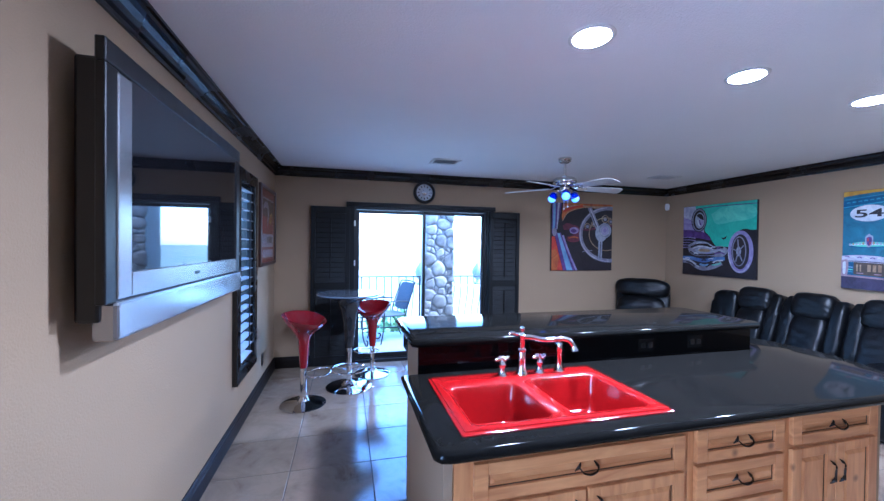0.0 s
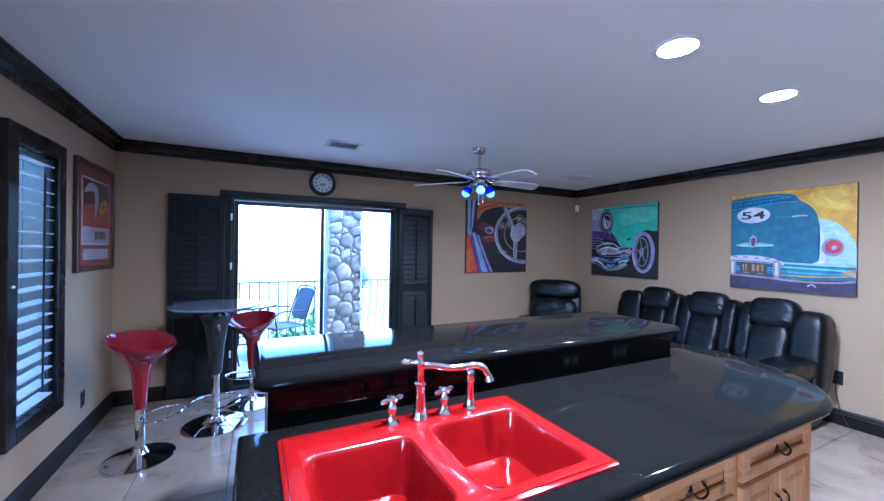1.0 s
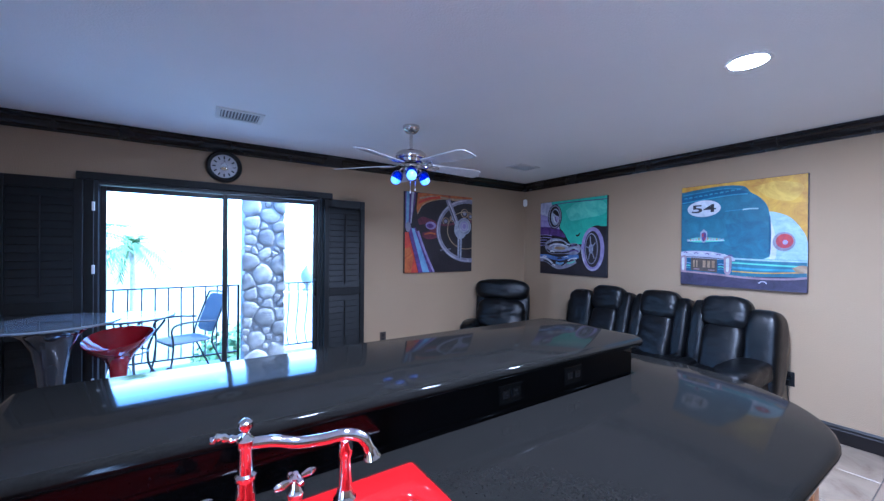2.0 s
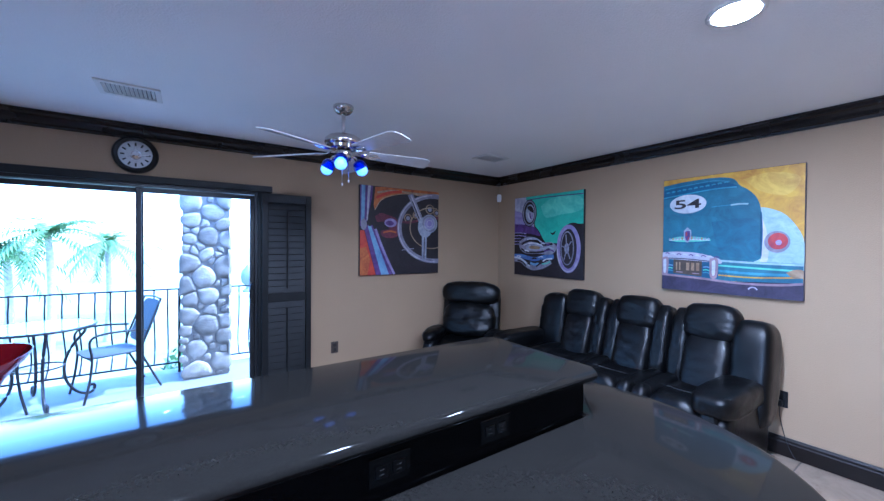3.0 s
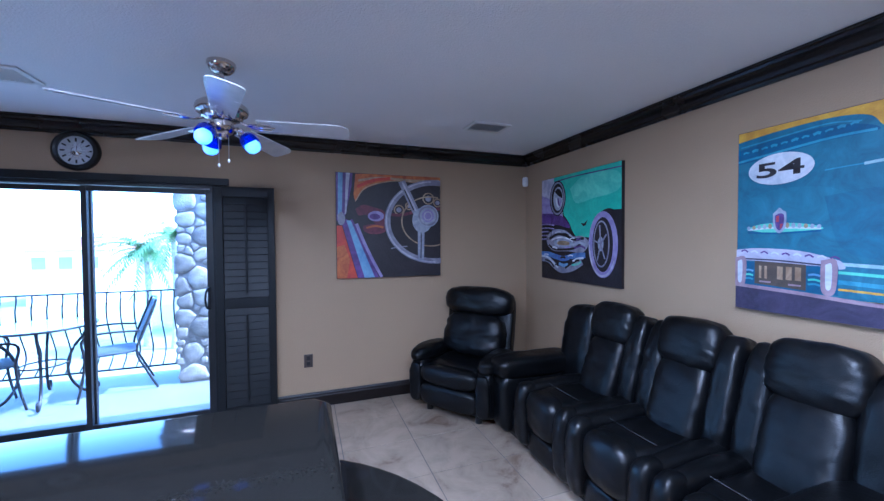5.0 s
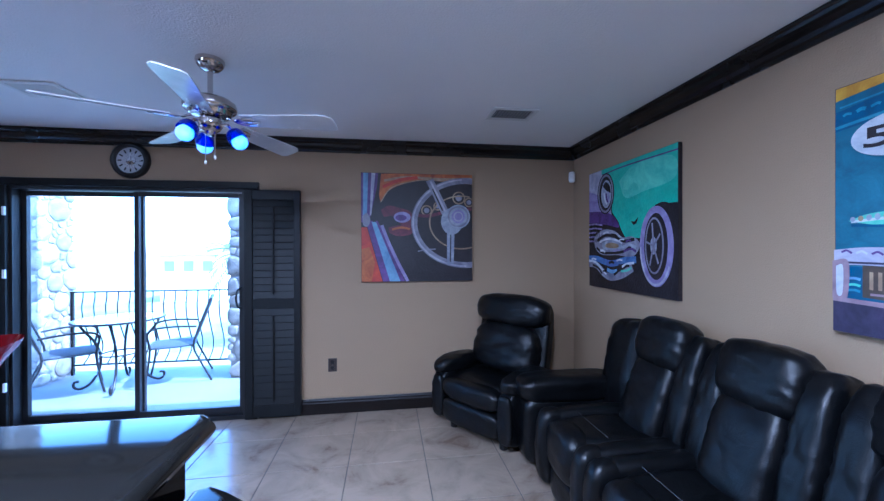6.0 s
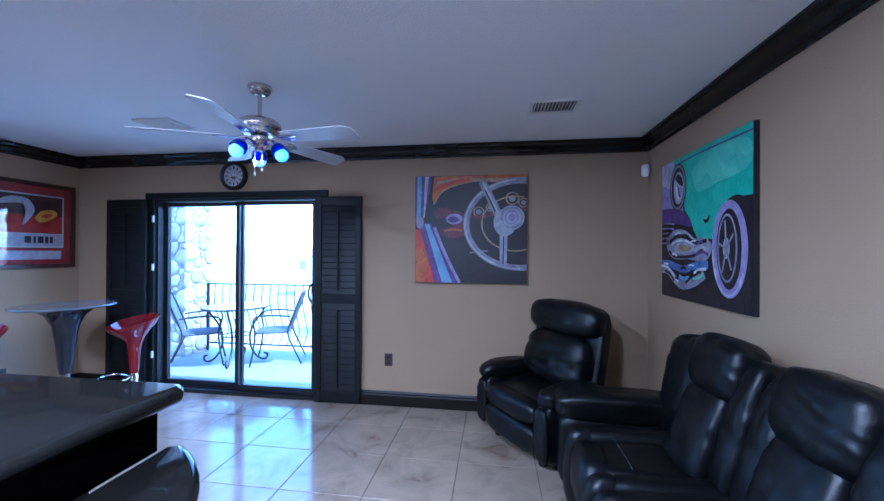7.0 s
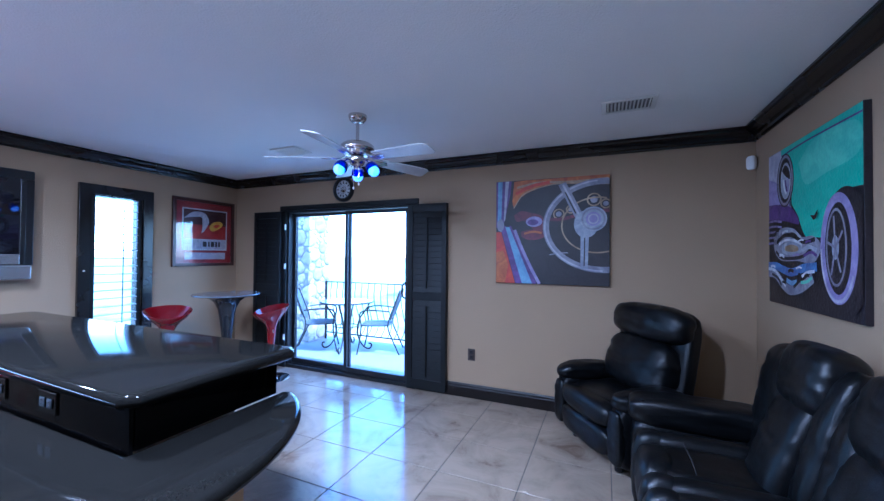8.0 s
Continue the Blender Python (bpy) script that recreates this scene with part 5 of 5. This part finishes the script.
cv.poly("emblem_badge", cv.smooth([(.195, .52), (.215, .53), (.235, .52), (.233, .465), (.215, .44), (.197, .465), (.195, .52)], 4), P_PURPLE)
cv.poly("emblem_badge", [(.20, .515), (.213, .52), (.213, .485), (.20, .485)], P_RED)
cv.poly("emblem_badge", [(.218, .475), (.231, .475), (.226, .455), (.218, .447)], P_RED)
cv.poly("lower_body", [(.003, .28), (.70, .275), (.997, .27), (.997, .12), (.003, .10)], P_TEAL)
cv.line("body_stripe", [(.46, .275), (.7, .265), (.997, .26)], .016, P_ICE)
cv.line("body_stripe", [(.46, .235), (.7, .225), (.997, .215)], .014, P_MINT)
cv.line("body_stripe", [(.46, .19), (.7, .18), (.997, .185)], .020, P_TEALL)
cv.line("body_stripe", [(.46, .155), (.7, .15), (.997, .17)], .010, P_YELLOW)
cv.poly("reflector", cv.smooth([(.90, .20), (.95, .225), (.997, .22), (.997, .17), (.94, .165), (.90, .20)]), P_TAN)
cv.poly("bumper", cv.smooth([(.003, .335), (.12, .345), (.30, .335), (.44, .30), (.475, .28), (.47, .25), (.30, .265), (.12, .275), (.003, .275)]), P_PALE)
cv.poly("plate_holder", [(.003, .27), (.46, .26), (.46, .125), (.003, .14)], P_TEALD)
cv.poly("plate", [(.10, .275), (.335, .265), (.335, .135), (.10, .15)], paint("plate_brown", (.10, .07, .05)))
for u, w in ((.128, .006), (.155, .006), (.222, .013), (.262, .013), (.302, .013)):
    cv.poly("plate_bar", [(u - w, .25), (u + w, .249), (u + w, .180), (u - w, .182)], P_TAN)
cv.poly("plate_bar", [(.125, .168), (.18, .167), (.18, .158), (.125, .159)], P_PINK)
cv.poly("plate_bar", [(.26, .162), (.315, .161), (.315, .152), (.26, .153)], P_PINK)
for i in range(9):
    u = .03 + .05 * i
    cv.line("bumper_glint", [(u, .325 - .003 * i), (u + .018, .333 - .003 * i), (u + .036, .322 - .003 * i)], .008, P_WHITE if i % 2 else P_PURPLE)
cv.line("bumper_shade", [(.01, .285), (.2, .282), (.34, .272), (.46, .262)], .008, P_GROUND)
for v, m in ((.215, P_SKY), (.19, P_MINT), (.168, P_TEALL)):
    cv.line("holder_glint", [(.05, v + .005), (.075, v + .008), (.095, v + .003)], .010, m)
    cv.line("holder_glint", [(.345, v), (.37, v + .004), (.395, v - .002)], .010, m)
for u in (.025, .425):
    cv.poly("overrider", cv.smooth([(u - .03, .29), (u + .03, .29), (u + .028, .15), (u, .12), (u - .028, .15), (u - .03, .29)]), P_PINK)
    cv.poly("overrider_shine", cv.smooth([(u - .012, .27), (u + .012, .27), (u + .01, .16), (u - .01, .16), (u - .012, .27)]), P_WHITE)
cv.poly("road", cv.smooth([(.003, .135), (.3, .125), (.6, .10), (.997, .125), (.997, .003), (.003, .003)], 3), P_GROUND)
cv.line("road_edge", [(.003, .135), (.3, .12), (.6, .10), (.85, .105), (.997, .125)], .018, P_PINK)
cv.ell("tail_lamp_rim", .845, .43, .078, .082, P_GREY)
cv.ell("tail_lamp", .85, .435, .06, .062, P_RED)
cv.ell("tail_lamp_shine", .855, .425, .018, .02, P_LILAC)
cv.ell("number_roundel", .215, .765, .15, .082, P_WHITE)
cv.arc("signature", .70, .045, .035, .035, .010, P_PALE, 20, 160)


def lettering(text, parent, w, h, cx, cz, y, material):
    cu = bpy.data.curves.new("lettering", "FONT")
    cu.body, cu.align_x, cu.align_y, cu.size, cu.offset, cu.extrude = text, "CENTER", "CENTER", 1.0, .02, .0
    tmp = new("tmp_text", cu)
    bpy.context.view_layer.update()
    me = bpy.data.meshes.new_from_object(tmp.evaluated_get(bpy.context.evaluated_depsgraph_get()))
    bpy.data.objects.remove(tmp)
    xs, ys = [v.co.x for v in me.vertices], [v.co.y for v in me.vertices]
    sx, sy = w / (max(xs) - min(xs)), h / (max(ys) - min(ys))
    mx, my = (max(xs) + min(xs)) / 2, (max(ys) + min(ys)) / 2
    for v in me.vertices:
        v.co = Vector((cx + (v.co.x - mx) * sx, y, cz + (v.co.y - my) * sy))
    me.materials.append(material)
    ob = new("lettering", me)
    ob.parent = parent
    return ob


lettering("54", cv.ob, .205, .078, .215 * .94, .765 * .972, -.03 - .00015 * (cv.n + 3), P_BLACK)

# framed red poster on the west wall
pf = thing("framed_poster", pose(XL, 7.185, 1.28, 0, 0, 90), "red racing poster in a dark mahogany frame under glass", "picture")
FW, FH = .795, .84
M_FRAME = mat("mahogany_frame", (.05, .018, .015), .3, vary=.3, scale=12)
part("frame", boxes((0, .04, -.03, -.001, 0, FH), (FW - .04, FW, -.03, -.001, 0, FH), (.04, FW - .04, -.03, -.001, 0, .04), (.04, FW - .04, -.03, -.001, FH - .04, FH), bevel=.004), M_FRAME, pf)
part("mat_board", boxes((.04, FW - .04, -.012, -.002, .04, FH - .04)), paint("poster_red", (.33, .02, .03)), pf)


def sheet(name, x0, x1, z0, z1, y, material):
    part(name, boxes((x0, x1, y - .001, y, z0, z1)), material, pf)


sheet("poster_border", .115, FW - .1, .20, FH - .12, -.0125, P_WHITE)
sheet("poster_field", .13, FW - .115, .34, FH - .135, -.0137, paint("poster_field_red", (.45, .02, .02)))
sheet("poster_dark", .13, FW - .115, .52, FH - .135, -.0149, paint("poster_dark", (.06, .012, .02)))
sheet("poster_caption", .13, FW - .115, .215, .335, -.0137, P_PALE)
for i, (a, b) in enumerate(((.37, .42), (.44, .46), (.475, .52), (.535, .56), (.575, .60))):
    sheet("caption_bar", a, b, .245, .31, -.0150, P_BLACK)
sheet("caption_card", .15, FW - .12, .085, .17, -.0125, P_PALE)
cvp = Canvas("", None, FW, FH, None, None, "", depth=.0165, on=pf)
cvp.poly("swoosh", cvp.smooth([(.16, .70), (.30, .80), (.48, .80), (.56, .68), (.50, .55), (.44, .50), (.47, .64), (.44, .73), (.32, .73), (.16, .70)]), P_PALE)
cvp.poly("swoosh", cvp.smooth([(.56, .58), (.62, .66), (.74, .69), (.80, .64), (.72, .57), (.62, .53), (.56, .58)]), P_YELLOW)
cvp.poly("swoosh_gap", cvp.smooth([(.62, .60), (.68, .64), (.75, .63), (.69, .585), (.62, .60)]), P_REDOR)
g = part("glazing", boxes((.04, FW - .04, -.0255, -.0235, .04, FH - .04)), M_PICGLASS, pf)
g.visible_shadow = False

# ---------------------------------------------------------------- balcony
setting(part("balcony_floor", boxes((0.5, 11.0, YW + T, 9.78, -.20, -.02)), M_PATIO), "pale concrete balcony floor", "balcony")


def cut(poly, nx, ny, c):
    """The part of a polygon on the near side of the line nx * x + ny * y = c."""
    out = []
    for i in range(len(poly)):
        p, q = poly[i - 1], poly[i]
        dp, dq = nx * p[0] + ny * p[1] - c, nx * q[0] + ny * q[1] - c
        if (dp > 0) != (dq > 0):
            t = dp / (dp - dq)
            out.append((p[0] + t * (q[0] - p[0]), p[1] + t * (q[1] - p[1])))
        if dq <= 0:
            out.append(q)
    return out


def stone_pillar(x0, x1, y0, y1, z1, seed):
    """Each face is set with close-fitting rounded stones, large ones first and small ones in the gaps."""
    rnd = random.Random(seed)
    p = thing("stone_pillar", pose(0, 0, 0), "square balcony pillar faced with rounded river stones", "pillar", "balcony pillars")
    part("core", boxes((x0 + .02, x1 - .02, y0 + .02, y1 - .02, -.018, z1)), M_MORTAR, p)
    faces = ((x0, y0 + .019, 0, x1 - x0), (x1 - .019, y0, 90, y1 - y0))
    for ax, ay, rot, L in faces:
        sites = []
        for tries in range(1500):
            r = rnd.uniform(.085, .135) if tries < 160 else (rnd.uniform(.055, .08) if tries < 500 else rnd.uniform(.026, .04))
            u, z = rnd.uniform(.02, L - .02), rnd.uniform(.0, z1 - .02)
            if all(math.hypot(u - a, z - b) > (r + c) * .97 for a, b, c in sites):
                sites.append((u, z, r))
        for u, z, r in sites:
            poly = [(-.012, 0), (L + .012, 0), (L + .012, z1), (-.012, z1)]
            poly = [(u + max(-1.25 * r, min(1.25 * r, a - u)), z + max(-1.25 * r, min(1.25 * r, b - z))) for a, b in poly]
            for a, b, c in sites:
                d = math.hypot(a - u, b - z)
                if 0 < d < .5:
                    nx, ny = (a - u) / d, (b - z) / d
                    m = (d * d + r * r - c * c) / (2 * d)
                    poly = cut(poly, nx, ny, nx * u + ny * z + m - .005)
                    if len(poly) < 3:
                        break
            if len(poly) < 3:
                continue
            for _ in range(2):
                poly = [(pp[0] * w + qq[0] * (1 - w), pp[1] * w + qq[1] * (1 - w)) for pp, qq in zip(poly, poly[1:] + poly[:1]) for w in (.75, .25)]
            cx, cz = sum(q[0] for q in poly) / len(poly), sum(q[1] for q in poly) / len(poly)
            rise = .010 + .13 * r * rnd.uniform(.6, 1.3)
            bm = bmesh.new()
            rings = [[bm.verts.new(((q[0] - cx) * k, -h * rise, (q[1] - cz) * k)) for q in poly] for k, h in ((1.0, -.3), (1.0, .25), (.9, .66), (.66, .92), (.3, 1.03))]
            for ra, rb in zip(rings, rings[1:]):
                for i in range(len(ra)):
                    bm.faces.new((ra[i], ra[(i + 1) % len(ra)], rb[(i + 1) % len(ra)], rb[i]))
            bm.faces.new(rings[-1])
            ob = part("stone", bm, M_RIVER, p, smooth=True)
            turn = Matrix.Rotation(radians(rot), 4, "Z")
            ob.matrix_local = Matrix.Translation((ax, ay, 0)) @ turn @ Matrix.Translation((cx, 0, cz))
    return p


stone_pillar(5.45, 5.94, 9.22, 9.70, 3.3, 4)
stone_pillar(3.05, 3.55, 9.22, 9.70, 3.3, 9)

rail = thing("balcony_railing", pose(0, 0, 0), "black wrought iron balcony railing with bellied balusters", "railing")
RY = 9.62
for a, b in ((.6, 3.05), (3.55, 5.45), (5.94, 10.8)):
    part("top_rail", boxes((a, b, RY - .022, RY + .022, .965, .98), bevel=.003), M_IRON, rail)
    part("bottom_rail", boxes((a, b, RY - .014, RY + .014, .09, .108), bevel=.002), M_IRON, rail)
    for px in (a + .015, b - .015):
        part("post", boxes((px - .013, px + .013, RY - .013, RY + .013, -.019, .964)), M_IRON, rail)
bal = None
for a, b in ((.6, 3.05), (3.55, 5.45), (5.94, 10.8)):
    cnt = round((b - a) / .125)
    for i in range(1, cnt):
        if bal is None:
            ob = part("baluster", tube(bmesh.new(), curve_pts([(0, 0, .966), (0, .0, .90), (0, -.02, .80), (0, .0, .64), (0, .07, .46), (0, .12, .32), (0, .10, .2), (0, .02, .12), (0, 0, .1)], 3), .008, 4), M_IRON, rail)
            bal = ob.data
        else:
            ob = new("baluster", bal)
            ob.parent = rail
        ob.location = (a + (b - a) * i / cnt, RY, 0)

# patio table
ptab = thing("patio_table", pose(4.37, 9.16, -.018), "round glass-topped patio table with scrolled iron legs", "table")
part("tabletop", lathe(bmesh.new(), [(0, .735), (.39, .735), (.397, .74), (.39, .746), (0, .746)], 40), M_FROST, ptab)
part("rim", tube(bmesh.new(), circle_pts(.397, .736, 40), .012, 8, True), M_PATIOFURN, ptab, smooth=True)
part("brace_ring", tube(bmesh.new(), circle_pts(.17, .36, 28), .008, 8, True), M_PATIOFURN, ptab, smooth=True)
for i in range(4):
    a = radians(20 + 90 * i)
    pr = [(.35, .725), (.31, .64), (.22, .51), (.17, .36), (.18, .20), (.25, .07), (.33, .02), (.38, .04), (.385, .09), (.345, .10)]
    part("leg", tube(bmesh.new(), curve_pts([(r * math.cos(a), r * math.sin(a), z) for r, z in pr], 5), .013, 8), M_PATIOFURN, ptab, "scrolled iron leg", True)


def patio_chair(x, y, turn, label):
    c = thing("patio_chair", pose(x, y, -.018, 0, 0, turn), label, "chair", "patio chairs")
    for s in (-1, 1):
        part("back_leg", tube(bmesh.new(), curve_pts([(s * .23, .34, .0), (s * .23, .24, .22), (s * .23, .17, .42), (s * .23, .24, .66), (s * .22, .34, .93)], 4), .011, 8), M_PATIOFURN, c, smooth=True)
        part("front_leg", tube(bmesh.new(), curve_pts([(s * .24, -.28, .0), (s * .24, -.24, .2), (s * .24, -.22, .42), (s * .25, -.24, .58), (s * .26, -.18, .64), (s * .26, .0, .65), (s * .24, .2, .63)], 4), .011, 8), M_PATIOFURN, c, "front leg bent into an armrest", True)
    part("seat", cushion(bmesh.new(), .46, .44, .03, 6, 6, Matrix.Translation((0, -.03, .42))), M_SLING, c, "woven grey-blue sling seat", True)
    bm = cushion(bmesh.new(), .43, .022, .46, 6, 6)
    bmesh.ops.transform(bm, matrix=pose(0, .27, .70, -20), verts=bm.verts)
    part("backrest", bm, M_SLING, c, "woven grey-blue sling back", True)
    part("top_bar", tube(bmesh.new(), [(-.22, .34, .93), (0, .36, .945), (.22, .34, .93)], .011, 8), M_PATIOFURN, c, smooth=True)
    part("stretcher", tube(bmesh.new(), [(-.23, -.22, .40), (.23, -.22, .40)], .009, 8), M_PATIOFURN, c)
    return c


patio_chair(4.88, 9.28, -68, "metal patio chair with grey-blue sling seat beside the table")
patio_chair(3.97, 9.0, 126, "metal patio chair with grey-blue sling seat drawn up to the table")

# ---------------------------------------------------------------- grounds and distance
bm = bmesh.new()
N = 40
vs = [[bm.verts.new((-600 + 1200 * i / N, -400 + 1400 * j / N, -3.4)) for j in range(N + 1)] for i in range(N + 1)]
for i in range(N):
    for j in range(N):
        bm.faces.new((vs[i][j], vs[i + 1][j], vs[i + 1][j + 1], vs[i][j + 1]))
setting(part("ground", bm, M_GROUND), "dry sandy ground with patches of green", "ground")
setting(part("house_wall", boxes((-1.0, 14.0, YB - .6, 8.03, -3.39, -.30)), M_STUCCO), "lower storey wall of the house", "wall")


def palm(x, y, h, seed):
    rnd = random.Random(seed)
    t = thing("palm_tree", pose(x, y, -3.4), "tall palm tree with drooping green fronds", "tree", "palm trees")
    part("trunk", tube(bmesh.new(), curve_pts([(0, 0, 0), (.1, .05, h * .4), (.05, .1, h * .8), (0, 0, h)], 5), [.15 - .05 * i / 15 for i in range(16)], 10), M_BARK, t, smooth=True)
    bm = bmesh.new()
    for i in range(34):
        a, el, L = rnd.uniform(0, 6.28), rnd.uniform(-.5, 1.2), rnd.uniform(1.5, 2.3)
        pts = []
        for s in range(9):
            q = s / 8
            pts.append(Vector((math.cos(a) * L * q * math.cos(el * (1 - q)), math.sin(a) * L * q * math.cos(el * (1 - q)), h + L * q * math.sin(el) - 1.2 * q * q)))
        d = Vector((-math.sin(a), math.cos(a), 0))
        for s in range(1, 9):
            p = pts[s]
            for sg in (-1, 1):
                for kk in (0, .5):
                    b0 = pts[s - 1].lerp(p, kk)
                    tip = b0 + d * sg * (.42 * (1 - .5 * s / 8)) + (p - pts[s - 1]) * .8 - Vector((0, 0, .12))
                    w = (p - pts[s - 1]) * .18
                    bm.faces.new([bm.verts.new(b0 - w), bm.verts.new(b0 + w), bm.verts.new(tip)])
    part("crown", bm, M_LEAF, t, "feathery green fronds")
    return t


for x, y, h, sd in ((-0.4, 26, 4.6, 1), (1.0, 25, 5.3, 2), (2.2, 29, 5.0, 3)):
    palm(x, y, h, sd)


def bush(x, y, r, seed):
    rnd = random.Random(seed)
    bm = bmesh.new()
    for i in range(700):
        v = Vector((rnd.gauss(0, 1), rnd.gauss(0, 1), rnd.gauss(0, 1))).normalized() * r * rnd.uniform(.55, 1.0) * (1 + .3 * rnd.random())
        v.z = abs(v.z) * .9
        u = Vector((rnd.gauss(0, 1), rnd.gauss(0, 1), rnd.gauss(0, 1))).normalized() * .16
        w = u.cross(v).normalized() * .12
        bm.faces.new([bm.verts.new(v - u), bm.verts.new(v + w), bm.verts.new(v + u), bm.verts.new(v - w)])
    ob = thing("shrub", pose(x, y, -3.4), "dense green shrub in the garden", "shrub", "garden shrubs")
    part("foliage", bm, M_LEAF, ob)


for i, (x, y, r) in enumerate(((6.5, 22, 1.5), (8.6, 25, 1.8), (12.5, 24, 1.5))):
    bush(x, y, r, 30 + i)


def house(x, y, w, d, h, m, label):
    hs = thing("house", pose(x, y, -3.4), label, "house")
    part("wall", boxes((-w / 2, w / 2, -d / 2, d / 2, 0, h)), m, hs)
    bm = bmesh.new()
    a = [bm.verts.new(p) for p in ((-w / 2 - .4, -d / 2 - .4, h), (w / 2 + .4, -d / 2 - .4, h), (w / 2 + .4, d / 2 + .4, h), (-w / 2 - .4, d / 2 + .4, h))]
    r0, r1 = bm.verts.new((-w / 4, 0, h + 1.1)), bm.verts.new((w / 4, 0, h + 1.1))
    for f in ((a[0], a[1], r1, r0), (a[2], a[3], r0, r1), (a[1], a[2], r1), (a[3], a[0], r0), (a[3], a[2], a[1], a[0])):
        bm.faces.new(f)
    part("roof", bm, M_ROOF, hs)
    for i in range(3):
        wx = -w / 3 + i * w / 3
        wd = part("window", boxes((wx - .5, wx + .5, -d / 2 - .04, -d / 2 - .001, h - 1.6, h - .5)), M_STUCCO, hs)
        part("pane", boxes((wx - .42, wx + .42, -d / 2 - .06, -d / 2 - .041, h - 1.52, h - .58)), M_DARKWIN, wd)


house(-11.3, 46, 5, 6, 4.4, M_STUCCO, "distant pale stucco house with a tiled roof")
house(17.5, 24, 7, 7, 5.6, M_TERRA, "terracotta stucco house with a clay roof")
gw = thing("garden_wall", pose(11.2, 19.0, -3.4), "pale garden wall topped with urn finials", "wall")
part("wall", boxes((-4.5, 4.5, -.15, .15, 0, 3.1)), M_STUCCO, gw)
part("coping", boxes((-4.6, 4.6, -.22, .22, 3.1, 3.22), bevel=.02), M_STUCCO, gw)
for i in range(7):
    part("urn_finial", lathe(bmesh.new(), [(.16, 0), (.17, .06), (.08, .12), (.07, .2), (.2, .36), (.24, .55), (.2, .72), (.1, .86), (.05, .95), (0, 1.0)], 18, (-3.9 + 1.3 * i, 0, 3.22)), M_PATIO, gw, smooth=True)

# ---------------------------------------------------------------- floor tiles
floor = setting(part("floor", boxes((XL - T, XR + T, YB - T, YW + T, -.19, -.003)), M_GROUT), "travertine tile floor with thin dark joints", "floor")
PX, PY, GX, GY = .53, .455, 4.36 - 8 * .53, 5.815 - 13 * .455
whole = None
for i in range(-2, 20):
    for j in range(-2, 20):
        x0, x1 = max(GX + i * PX, XL), min(GX + (i + 1) * PX, XR)
        y0, y1 = max(GY + j * PY, YB), min(GY + (j + 1) * PY, YW)
        if x1 - x0 < .03 or y1 - y0 < .03:
            continue
        g = .0025
        full = abs(x1 - x0 - PX) < 1e-6 and abs(y1 - y0 - PY) < 1e-6
        if full and whole is not None:
            ob = new("tile", whole)
            ob.parent = floor
        else:
            bm = bmesh.new()
            box(bm, g, x1 - x0 - g, g, y1 - y0 - g, -.012, 0)
            top = [e for e in bm.edges if all(v.co.z > -.001 for v in e.verts)]
            bmesh.ops.bevel(bm, geom=top, offset=.002, segments=1, affect="EDGES")
            ob = part("tile", bm, M_TILE, floor)
            if full:
                whole = ob.data
        ob.location = (x0, y0, 0)
